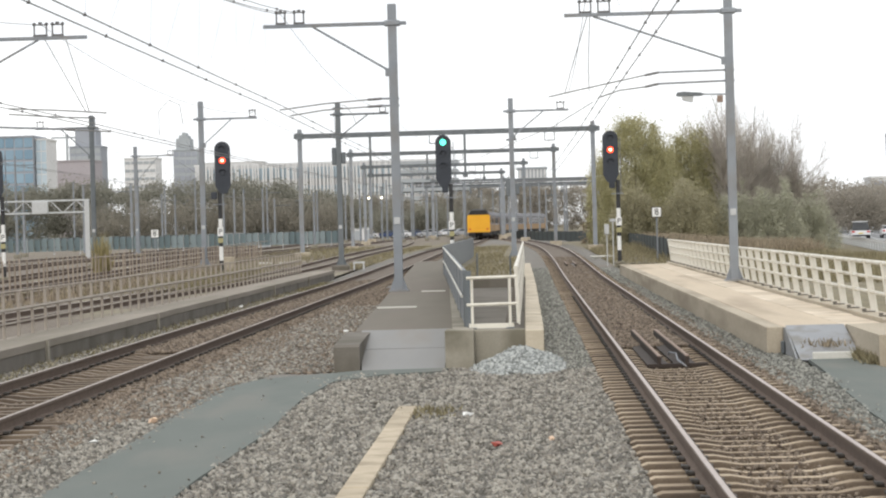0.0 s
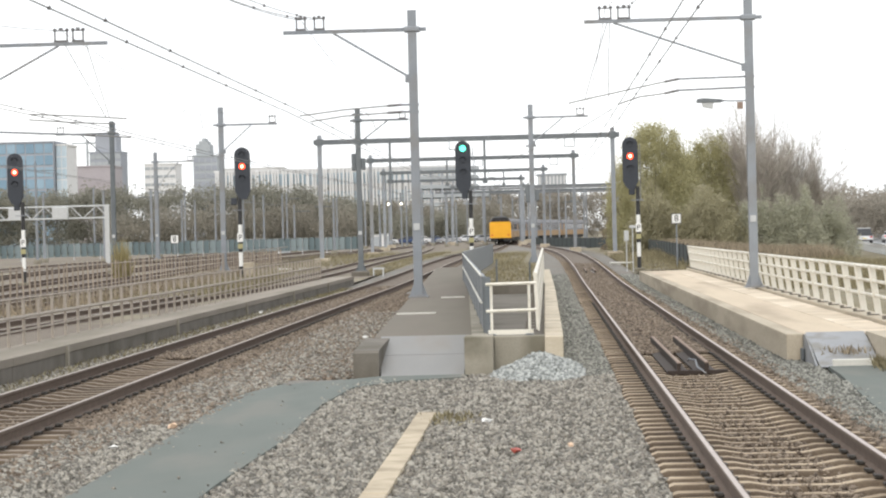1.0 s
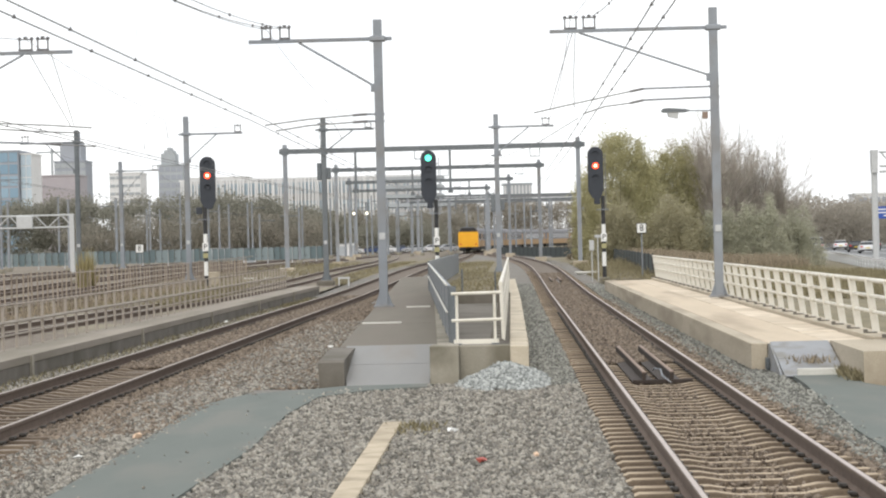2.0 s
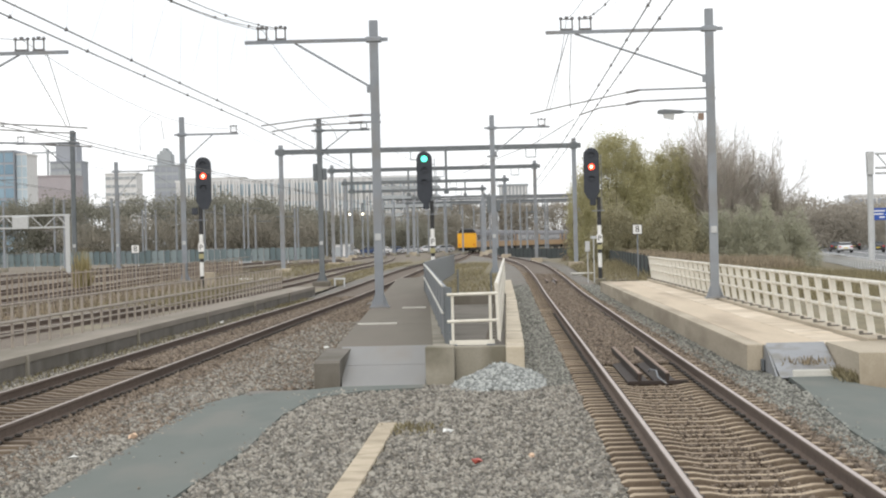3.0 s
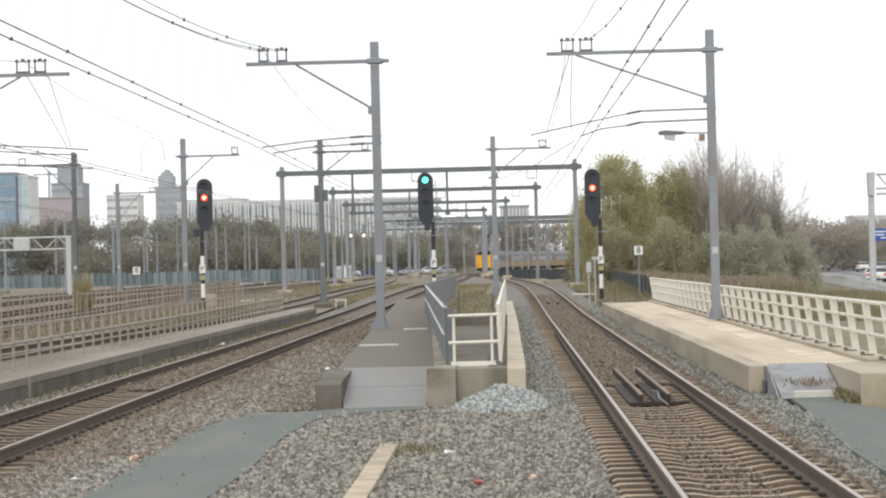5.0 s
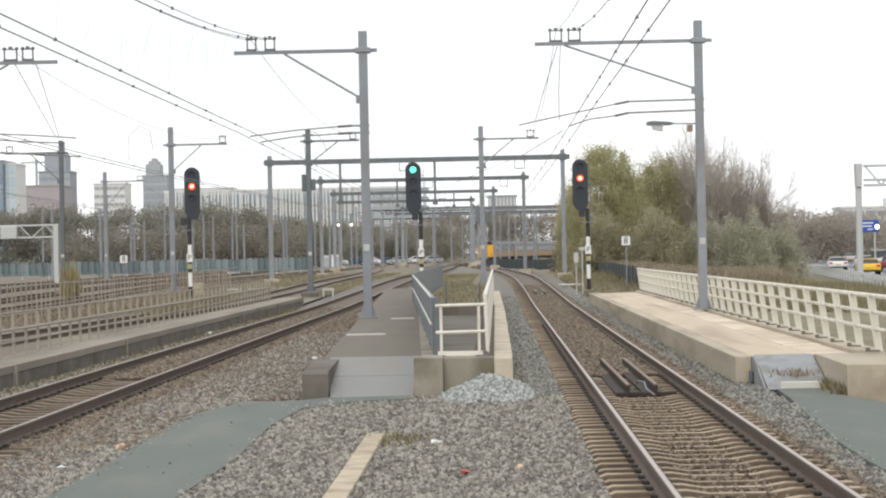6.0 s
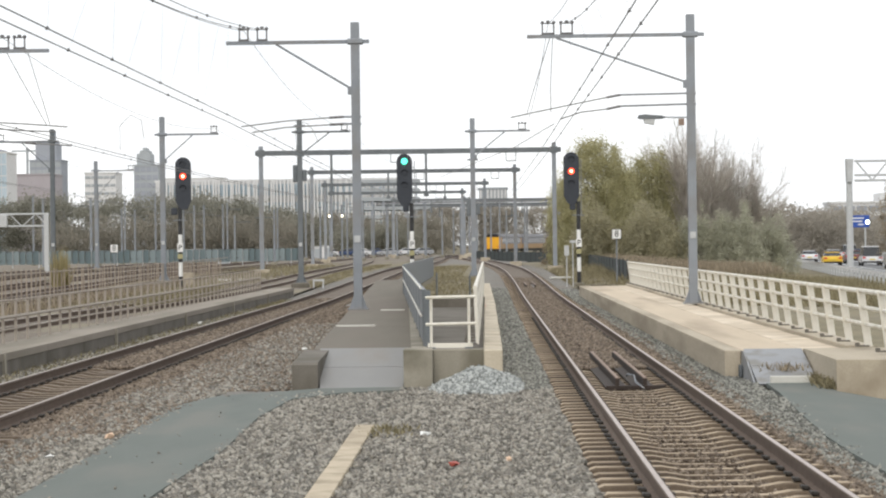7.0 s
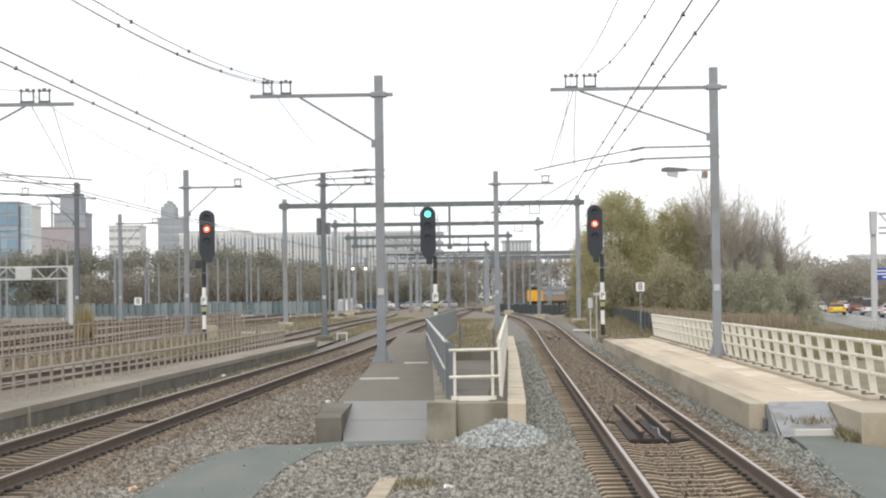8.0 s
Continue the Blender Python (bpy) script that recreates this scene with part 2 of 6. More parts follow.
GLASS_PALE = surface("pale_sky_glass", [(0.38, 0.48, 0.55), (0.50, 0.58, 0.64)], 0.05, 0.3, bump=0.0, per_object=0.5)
CLAD_GREY = surface("hazed_blue_cladding", [(0.27, 0.29, 0.33), (0.34, 0.36, 0.40)], 0.08, 0.7, bump=0.0)
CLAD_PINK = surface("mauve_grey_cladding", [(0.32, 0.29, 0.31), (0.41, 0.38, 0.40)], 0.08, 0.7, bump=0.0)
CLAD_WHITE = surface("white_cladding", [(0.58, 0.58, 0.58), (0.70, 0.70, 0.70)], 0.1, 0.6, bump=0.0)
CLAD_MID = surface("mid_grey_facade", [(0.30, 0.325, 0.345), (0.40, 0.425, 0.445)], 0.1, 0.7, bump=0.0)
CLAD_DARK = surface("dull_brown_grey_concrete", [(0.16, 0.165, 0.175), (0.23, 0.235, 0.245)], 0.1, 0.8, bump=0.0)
BARRIER = surface("blue_green_barrier", [(0.11, 0.15, 0.16), (0.20, 0.245, 0.255)], 0.4, 0.7, bump=0.0, per_object=0.9)
REED = surface("yellow_reed", [(0.24, 0.205, 0.10), (0.34, 0.29, 0.15)], 3, 0.9, bump=0.0, island=0.5, thin=0.3)
ROAD = surface("motorway_asphalt", [(0.12, 0.124, 0.128), (0.165, 0.169, 0.173)], 0.5, 0.8, bump=0.05)
HEDGE_DARK = surface("dark_green_mesh", [(0.018, 0.028, 0.028), (0.04, 0.052, 0.05)], 2, 0.8, bump=0.0, island=0.4)
SIGN_BLUE = surface("blue_road_sign", [(0.015, 0.06, 0.30), (0.03, 0.09, 0.38)], 0.5, 0.5, bump=0.0)
LITTER_WHITE = surface("white_litter", [(0.66, 0.66, 0.64), (0.80, 0.80, 0.78)], 12, 0.6)
LITTER_RED = surface("red_litter", [(0.30, 0.05, 0.035), (0.42, 0.10, 0.07)], 12, 0.6)
LITTER_TAN = surface("tan_litter", [(0.62, 0.42, 0.28), (0.74, 0.55, 0.40)], 12, 0.7)
TYRE = surface("tyre_rubber", [(0.012, 0.012, 0.012), (0.03, 0.03, 0.03)], 6, 0.9)
TAIL_RED = surface("red_tail_lamp", [(0.45, 0.02, 0.02), (0.55, 0.04, 0.03)], 4, 0.3, bump=0.0)
PAINTS = {k: surface(k + "_car_paint", [tuple(0.9 * v for v in c), c], 1.0, 0.3, bump=0.0) for k, c in
          {"white": (0.72, 0.73, 0.75), "black": (0.025, 0.027, 0.033), "yellow": (0.78, 0.50, 0.04), "red": (0.17, 0.055, 0.05),
           "silver": (0.42, 0.43, 0.45), "blue": (0.05, 0.08, 0.17)}.items()}


# ---------------------------------------------------------------- mesh tools
def box(bm, c, s, turn=0.0, tilt=0.0, bevel=0.0):
    """An upright box of size s about c, turned about z and tilted about x (degrees)."""
    m = pose(*c, tilt, 0, turn) @ Matrix.Diagonal((*s, 1))
    made = bmesh.ops.create_cube(bm, size=1.0, matrix=m)["verts"]
    if bevel:
        edges = list({e for v in made for e in v.link_edges})
        bmesh.ops.bevel(bm, geom=edges, offset=bevel, segments=1, affect="EDGES")


def rod(bm, a, b, r, r2=None, n=8, caps=True):
    """A tapered round bar from a to b."""
    a, b = Vector(a), Vector(b)
    d = b - a
    m = Matrix.Translation((a + b) / 2) @ d.to_track_quat("Z", "Y").to_matrix().to_4x4()
    bmesh.ops.create_cone(bm, cap_ends=caps, segments=n, radius1=r, radius2=r if r2 is None else r2, depth=d.length, matrix=m)


def chain(bm, pts, r, n=5):
    """A thin tube through the points."""
    rings = []
    for i, p in enumerate(pts):
        p = Vector(p)
        d = (Vector(pts[min(i + 1, len(pts) - 1)]) - Vector(pts[max(i - 1, 0)])).normalized()
        s = d.cross(Vector((0, 0, 1)))
        s = s.normalized() if s.length > 1e-4 else Vector((1, 0, 0))
        u = s.cross(d)
        rings.append([bm.verts.new(p + r * (math.cos(6.2832 * k / n) * s + math.sin(6.2832 * k / n) * u)) for k in range(n)])
    for a, b in zip(rings, rings[1:]):
        for k in range(n):
            bm.faces.new((a[k], a[(k + 1) % n], b[(k + 1) % n], b[k]))
    bm.faces.new(rings[0])
    bm.faces.new(rings[-1][::-1])


def sweep(bm, profile, rows):
    """A closed profile (side, up) swept along rows of (x, y, z); the side direction is x."""
    rings = [[bm.verts.new((x + a, y, z + b)) for a, b in profile] for x, y, z in rows]
    n = len(profile)
    for a, b in zip(rings, rings[1:]):
        for k in range(n):
            bm.faces.new((a[k], a[(k + 1) % n], b[(k + 1) % n], b[k]))
    bm.faces.new(rings[0])
    bm.faces.new(rings[-1][::-1])


def prism(bm, outline, lo, hi, axis="z"):
    """An outline of 2-D points raised from lo to hi: along z (points x, y) or along y (points x, z) or along x (points y, z)."""
    def put(p, h):
        return {"z": (p[0], p[1], h), "y": (p[0], h, p[1]), "x": (h, p[0], p[1])}[axis]
    a = [bm.verts.new(put(p, lo)) for p in outline]
    b = [bm.verts.new(put(p, hi)) for p in outline]
    n = len(outline)
    for k in range(n):
        bm.faces.new((a[k], a[(k + 1) % n], b[(k + 1) % n], b[k]))
    bm.faces.new(a[::-1])
    bm.faces.new(b)
    bmesh.ops.recalc_face_normals(bm, faces=bm.faces[:])


def finish(bm, name, material, smooth=False):
    me = bpy.data.meshes.new(name)
    bmesh.ops.recalc_face_normals(bm, faces=bm.faces[:])
    bm.to_mesh(me)
    bm.free()
    me.materials.append(material)
    if smooth:
        me.shade_smooth()
    return me


ALONG = 1.426        # metres along the line for one unit of y in the plan
PLANNED = set()      # things whose parts are laid out in plan units


def along(m):
    """A plan pose in metres."""
    return Matrix.Translation((0, (ALONG - 1) * m.translation.y, 0)) @ m


def part(name, bm, material, parent, label="", smooth=False, at=None):
    """One mesh object under a thing or a part. bm may be a mesh that alike parts share."""
    root = parent
    while root.parent:
        root = root.parent
    if root.name in PLANNED:
        at = along(at) if at is not None else None
        if isinstance(bm, bmesh.types.BMesh):
            bmesh.ops.scale(bm, vec=(1, ALONG, 1), verts=bm.verts[:])
    me = bm if isinstance(bm, bpy.types.Mesh) else finish(bm, name, material, smooth)
    ob = new(name, me)
    ob.parent = parent
    if at is not None:
        ob.matrix_basis = at
    return tagged(ob, label) if label else ob


def thing(name, at, label, category, group="", kind="", plan=False):
    """An empty at the base of a thing, at a place of the plan."""
    ob = new(name)
    ob.empty_display_size = 0.2
    ob.matrix_basis = along(at if isinstance(at, Matrix) else pose(*at))
    if plan:
        PLANNED.add(ob.name)
    return tagged(ob, label, category, group, kind)


def single(name, bm, material, label, category, kind="", at=None, smooth=False):
    if at is None:
        bmesh.ops.scale(bm, vec=(1, ALONG, 1), verts=bm.verts[:])
    ob = new(name, finish(bm, name, material, smooth))
    if at is not None:
        ob.matrix_basis = along(at)
    return tagged(ob, label, category, "", kind)


def letters(text, height):
    """A mesh of built-in letters, standing in the xz plane and facing -y."""
    cu = bpy.data.curves.new("letters", "FONT")
    cu.body, cu.size, cu.extrude, cu.align_x, cu.align_y = text, height * 1.4, 0.004, "CENTER", "CENTER"
    tmp = new("letters", cu)
    me = bpy.data.meshes.new_from_object(tmp.evaluated_get(bpy.context.evaluated_depsgraph_get()))
    bpy.data.objects.remove(tmp)
    me.transform(pose(0, 0, 0, 90, 0, 0))
    return me


def smooth01(v):
    v = min(1.0, max(0.0, v))
    return v * v * (3 - 2 * v)


def rise(y):
    """The railway climbs gently beyond the walkways."""
    return 0.45 * smooth01((y - 60) / 60)


# ---------------------------------------------------------------- ground
def right_line(y):
    return 2.28 - (max(0.0, y - 75) ** 2) / 3700


def left_line(y):
    return -7.0 + 1.3 * smooth01((y - 45) / 130) - 0.4 * smooth01((y - 175) / 55) + (max(0.0, y - 242) ** 2) / 545


def ground_z(x, y):
    return rise(y) * (1 - smooth01((x - 8) / 10)) - 0.22 * smooth01((x - 7) / 9) - (0.30 if -9.05 <= x <= 4.0 else 0.06)


def sheet(name, xs, ys, height, material, label, category):
    bm = bmesh.new()
    grid = [[bm.verts.new((x, y, height(x, y))) for x in xs] for y in ys]
    for a, b in zip(grid, grid[1:]):
        for k in range(len(xs) - 1):
            bm.faces.new((a[k], a[k + 1], b[k + 1], b[k]))
    return single(name, bm, material, label, category, "structure", smooth=True)


XS = [-3000, -800, -300, -120, -60, -30, -15, -9, -4, 0, 4, 7, 8, 10, 12, 14, 16, 18, 22, 30, 45, 80, 200, 700, 3000]
YS = [-300, -100, -30, 0, 20, 40, 60] + list(range(66, 126, 6)) + [140, 170, 210, 260, 330, 430, 600, 900, 1500, 3200]
sheet("ground", XS, YS, ground_z, SOIL, "rough dry grass ground stretching to the horizon", "ground")
BED_Y = [-60, -45, -30, -20, -12] + list(range(-6, 20, 2)) + [20 + 1.5 * i for i in range(60)] + [120 + 8 * i for i in range(24)]
sheet("ballast_bed", [-9.0, -8.5, -8.25, -7.0, -5.75, -5.55, -3, -1.2, 0.3, 0.98, 1.1, 3.5, 3.62, 4.0, 4.3],
      BED_Y, lambda x, y: rise(y) - 0.035 - (0.05 if x < -8.9 else 0) + 0.015 * noise.noise((x * 3, y * 1.3, 0)) - (0.10 if 1.05 < x < 3.55 or -8.3 < x < -5.7 else 0),
      GRAVEL, "crushed stone ballast bed between the running tracks", "ballast")
sheet("yard_bed", [-70, -50, -35, -25, -18, -14, -10.0, -8.95], BED_Y[15:], lambda x, y: rise(y) + 0.02 - (0.05 if x < -69 else 0),
      surface("brown_yard_ballast", [(0.09, 0.072, 0.055), (0.155, 0.128, 0.10), (0.23, 0.195, 0.155)], 5, 0.95, bump=0.6, grain=30, stains=(0.22, 0.195, 0.135), stain_scale=0.12),
      "brown stony bed of the railway yard", "ballast")


# ---------------------------------------------------------------- tracks
RAIL_PROFILE = [(-0.07, 0.0), (0.07, 0.0), (0.07, 0.012), (0.012, 0.03), (0.012, 0.115), (0.036, 0.128), (0.036, 0.165), (-0.036, 0.165),
                (-0.036, 0.128), (-0.012, 0.115), (-0.012, 0.03), (-0.07, 0.012)]


def sleeper_mesh(material):
    """A concrete sleeper with raised rail seats and a lower, narrower waist."""
    bm = bmesh.new()
    rows = [(-1.26, 0.15, -0.035), (-1.18, 0.145, -0.005), (-0.50, 0.135, 0.0), (-0.30, 0.115, -0.035), (0.30, 0.115, -0.035),
            (0.50, 0.135, 0.0), (1.18, 0.145, -0.005), (1.26, 0.15, -0.035)]
    rings = [[bm.verts.new((x, s * w, z)) for s, z in ((-1.15, -0.17), (-0.80, t - 0.014), (-0.71, t), (0.71, t), (0.80, t - 0.014), (1.15, -0.17))]
             for x, w, t in rows]
    for a, b in zip(rings, rings[1:]):
        for k in range(6):
            bm.faces.new((a[k], a[(k + 1) % 6], b[(k + 1) % 6], b[k]))
    bm.faces.new(rings[0]), bm.faces.new(rings[-1][::-1])
    me = finish(bm, "sleeper", material)
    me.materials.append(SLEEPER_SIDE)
    # pale tops; sides take the dusty colour with gap shade painted in
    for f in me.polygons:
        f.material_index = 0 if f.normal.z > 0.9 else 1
    return me


def clip_mesh():
    """Two spring clips and the pad at one rail seat."""
    bm = bmesh.new()
    for s in (-1, 1):
        box(bm, (s * 0.105, 0, 0.025), (0.07, 0.12, 0.04), bevel=0.012)
        box(bm, (s * 0.135, 0, 0.035), (0.025, 0.14, 0.025))
    return finish(bm, "rail_clip", CLIP)


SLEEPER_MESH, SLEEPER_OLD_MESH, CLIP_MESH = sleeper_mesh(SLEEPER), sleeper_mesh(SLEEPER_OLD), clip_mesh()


def track(line, y0, y1, label, near_to=0.0, clips_to=0.0, head=RUNNING, first=0.0):
    t = thing("railway_track", (0, 0, 0), label, "railway track", "tracks", "structure", plan=True)
    n = int((y1 - y0) / 2.0)
    ys = [y0 + (y1 - y0) * i / n for i in range(n + 1)]
    for s in (-0.7535, 0.7535):
        bm = bmesh.new()
        sweep(bm, RAIL_PROFILE, [(line(y) + s, y, rise(y) + 0.005) for y in ys])
        rail = part("rail", bm, RAIL, t)
        bm = bmesh.new()
        sweep(bm, [(-0.024, 0.166), (0.024, 0.166), (0.018, 0.171), (-0.018, 0.171)], [(line(y) + s, y, rise(y) + 0.005) for y in ys])
        part("running_surface", bm, head, rail, "worn bright rail head")
    y, far = y0 + first, bmesh.new()
    while y < y1:
        turn = -math.degrees(math.atan((line(y + 1) - line(y - 1)) / (2 * ALONG))) + random.uniform(-0.5, 0.5)
        if y < near_to:
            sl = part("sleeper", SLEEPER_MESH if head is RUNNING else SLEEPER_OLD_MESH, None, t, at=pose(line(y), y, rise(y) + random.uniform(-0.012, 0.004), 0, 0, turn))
            if y < clips_to:
                for s in (-0.7535, 0.7535):
                    part("rail_clip", CLIP_MESH, None, sl, at=pose(s, 0, 0))
        else:
            box(far, (line(y), y, rise(y) - 0.06), (2.5, 0.26 / ALONG, 0.11))
        y += 0.60 / ALONG
    if far.verts:
        tagged(part("far_sleepers", far, SLEEPER_OLD, t), kind="stuff")
    else:
        far.free()
    return t


def long_beams(x, y, length):
    """Two old steel sections laid between the rails."""
    t = thing("steel_beams", (x, y, rise(y) - 0.02), "two dark rusty steel sections lying between the rails", "steel beam", plan=True)
    for s in (-0.29, 0.15):
        bm = bmesh.new()
        prism(bm, [(s - 0.19, 0), (s + 0.15, 0), (s + 0.15, 0.03), (s + 0.02, 0.05), (s + 0.03, 0.16), (s - 0.04, 0.16), (s - 0.04, 0.05), (s - 0.19, 0.03)],
              0, length, "y")
        b = part("beam", bm, BEAM_STEEL, t)
        bm = bmesh.new()
        box(bm, (s + 0.0, length / 2, 0.168), (0.055, length * 0.99, 0.014))
        part("flange", bm, BEAM_TOP, b, "worn brown upper flange")
    bm = bmesh.new()
    box(bm, (0, 0.02, 0.02), (0.95, 0.08, 0.06))
    part("cross_bar", bm, BEAM_STEEL, t)
    bm = bmesh.new()
    chain(bm, [(-0.05, 1.2, 0.10), (-0.06, 0.9, 0.16), (0.04, 0.8, 0.15), (0.02, 0.3, 0.08), (0.10, -0.3, 0.03)], 0.013)
    part("cable", bm, GALV, t, "thin grey cable")
    return t


track(right_line, -16.2, 250, "running track with polished rails on tan concrete sleepers", 100, 50, RUNNING)
track(left_line, -16.2, 420, "brown rusty running track on concrete sleepers", 90, 50, RUNNING_DULL)
def siding_line(y):
    return -15.15 + 0.055 * (min(y, 80) - 24) + 0.6 * (1 - math.exp(-max(0.0, y - 80) / 11)) - 0.0004 * max(0.0, y - 110) ** 2


track(siding_line, 26, 215, "brown rusty siding running out of the yard beside the main track", head=RUNNING_DULL)
for x0, bend in ((-18.6, 0.0), (-21.9, -1.2), (-26.0, 0.5), (-31.5, 0.6), (-37.0, 0.7)):
    track(lambda y, a=x0, b=bend: a - b * 3 * smooth01((y - 100) / 150), 24, 300, "brown rusty siding track in the yard", head=RUNNING_DULL)
for name, line, a, b, first in (("dark_bed", right_line, -0.66, 0.66, 29.0), ("dark_bed", left_line, -0.66, 0.66, 27.0), ("dark_bed", siding_line, -1.3, 1.3, 20.0)):
    bm = bmesh.new()
    ys = [first + 1.5 * i for i in range(140)]
    rows = [[bm.verts.new((line(y) + a + (b - a) * k / 3, y, rise(y) + 0.016 - 0.12 * (1 - smooth01((y - first) / 8)) + 0.014 * noise.noise((k, y * 1.7, 3)))) for k in range(4)] for y in ys]
    for p, q in zip(rows, rows[1:]):
        for k in range(3):
            bm.faces.new((p[k], p[k + 1], q[k + 1], q[k]))
    single(name, bm, BED_DARK, "oil-brown ballast filling the track bed", "ballast", "structure", smooth=True)


def verge(name, left, right, y0, y1, label, seed):
    """A ragged strip of grassy soil beside the tracks."""
    bm = bmesh.new()
    ys = [y0 + 2.0 * i for i in range(int((y1 - y0) / 2.0) + 1)]
    rows = []
    for y in ys:
        a, b = left(y) + 0.35 * noise.noise((y * 0.21, seed, 0)), right(y) + 0.35 * noise.noise((y * 0.19, seed, 5))
        b = max(b, a + 0.05)
        rows.append([bm.verts.new((a + (b - a) * k / 4, y, rise(y) + (0.03 + 0.09 * noise.noise((k * 1.3, y * 0.3, seed)) if 0 < k < 4 else -0.06))) for k in range(5)])
    for p, q in zip(rows, rows[1:]):
        for k in range(4):
            bm.faces.new((p[k], p[k + 1], q[k + 1], q[k]))
    return single(name, bm, SOIL, label, "verge", "structure", smooth=True)


verge("verge", lambda y: left_line(y) + 2.1, lambda y: right_line(y) - 2.2, 84, 150, "patchy green-brown verge between the converging tracks", 1)
verge("verge", lambda y: siding_line(y) + 1.7, lambda y: left_line(y) - 2.3, 78, 180, "patchy green-brown verge beside the brown track", 2)
verge("verge", lambda y: -17.0, lambda y: siding_line(y) - 2.2, 84, 170, "patchy verge between the yard tracks", 3)
verge("verge", lambda y: right_line(y) + 2.6, lambda y: 7.2, 82, 160, "dry grassy verge outside the curve", 4)
long_beams(2.36, 25.6, 6.4)
long_beams(2.30, 80.0, 6.0)


# ---------------------------------------------------------------- walkways, walls and ramps
def kerb_strip():
    t = thing("kerb_strip", (-1.56, 10.0, 0.0), "narrow sandy concrete kerb strip set in the ballast", "kerb", "", "structure", plan=True)
    y = 0.0
    for w in (1.0, 1.0, 2.1, 2.0, 2.2, 2.2):
        bm = bmesh.new()
        box(bm, (0, y + w / 2, -0.03), (0.235, w - 0.012, 0.12), bevel=0.008)
        part("kerb_stone", bm, KERB, t, at=pose(random.uniform(-0.006, 0.006), 0, random.uniform(-0.006, 0.006)))
        y += w
    return t


kerb_strip()

bm = bmesh.new()
outline = [(-4.35, 8.0), (-4.38, 15.0), (-4.42, 18.5), (-4.52, 21.5), (-4.50, 23.6), (-4.15, 24.9), (-3.2, 25.55), (-2.75, 25.95), (-1.30, 26.05),
           (-1.36, 25.55), (-2.3, 25.15), (-2.95, 24.2), (-3.1, 21.8), (-3.0, 18.2), (-3.12, 15.0), (-3.15, 8.0)]
prism(bm, outline, -0.06, 0.012)
single("asphalt_path", bm, ASPHALT, "smooth grey-green asphalt path across the ballast", "path", "structure")
bm = bmesh.new()
prism(bm, [(3.92, 8.0), (3.9, 17.4), (3.95, 18.9), (4.15, 21.5), (4.40, 24.4), (4.48, 25.95), (5.22, 26.0), (5.30, 24.4), (6.3, 21.0), (6.9, 8.0)], -0.05, 0.016)
single("asphalt_path", bm, ASPHALT, "grey asphalt strip beside the polished track", "path", "structure")


def edge_l(y):
    return -2.98 - 0.048 * (y - 27)


def edge_r(y):
    return -1.255 - 0.05 * (y - 27)


def middle_walkway():
    t = thing("walkway", (0, 0, 0), "raised brown-grey concrete walkway between the tracks", "walkway", "", "structure", plan=True)
    y = 28.1
    for w in (7.9, 8.6, 13, 13, 14):
        bm = bmesh.new()
        prism(bm, [(edge_l(y), y), (edge_r(y), y), (edge_r(y + w - 0.02), y + w - 0.02), (edge_l(y + w - 0.02), y + w - 0.02)], -0.1, 0.5)
        part("slab", bm, DECK, t)
        y += w
    for y, a, b in ((36.1, 0.05, 0.92), (44.7, 0.9, 1.55)):
        bm = bmesh.new()
        box(bm, (edge_l(y) + (a + b) / 2, y, 0.515), (b - a, 0.16, 0.03))
        part("joint_strip", bm, PALE_EDGE, t, "whitish strip across the walkway")
    bm = bmesh.new()
    prism(bm, [(26.1, -0.1), (28.08, -0.1), (28.08, 0.495), (27.9, 0.495), (26.16, 0.42), (26.1, 0.38)], -3.17, -2.75, "x")
    part("side_kerb", bm, CONCRETE_DARK, t, "dark mossy kerb beside the ramp")
    return t


middle_walkway()


def ramp(x0, x1, yb, yt, zt, label, white_foot=False):
    t = thing("ramp", ((x0 + x1) / 2, yb, 0), label, "ramp", plan=True)
    w, d = x1 - x0, yt - yb
    bm = bmesh.new()
    m = 0.53 if not white_foot else 0.515
    prism(bm, [(0, 0.0), (d * 0.5, zt * m), (d * 0.5, zt * m - 0.03), (0.02, -0.03)], -w / 2, w / 2, "x")
    taper = 0.0 if white_foot else 0.20
    for v in bm.verts:
        if v.co.x < 0:
            v.co.x += taper * (0.4 - v.co.y / d)
    part("ramp_plate", bm, PLATE_BLUE if white_foot else PLATE, t)
    bm = bmesh.new()
    prism(bm, [(d * 0.503, zt * m + 0.004), (d, zt + 0.02), (d, zt - 0.02), (d * 0.51, zt * m - 0.03)], -w / 2, w / 2, "x")
    for v in bm.verts:
        if v.co.x < 0:
            v.co.x += taper * (0.4 - v.co.y / d)
    part("ramp_plate", bm, PLATE_BLUE if white_foot else PLATE, t)
    bm = bmesh.new()
    prism(bm, [(0.05, -0.05), (d, -0.05), (d, zt - 0.05), (0.1, 0.0)], -w / 2 + 0.15, w / 2 - 0.04, "x")
    part("ramp_base", bm, CONCRETE_DARK, t)
    if white_foot:
        bm = bmesh.new()
        box(bm, (0.02, -0.03, 0.06), (w * 0.66, 0.05, 0.13), bevel=0.01)
        part("foot_board", bm, PALE_EDGE, t, "chalky white foot board")
    return t


ramp(-2.79, -1.37, 26.0, 28.1, 0.5, "grey sheet-metal ramp up to the middle walkway")
ramp(4.36, 5.34, 26.0, 27.44, 0.45, "pale grey ramp with weeds growing through it", True)


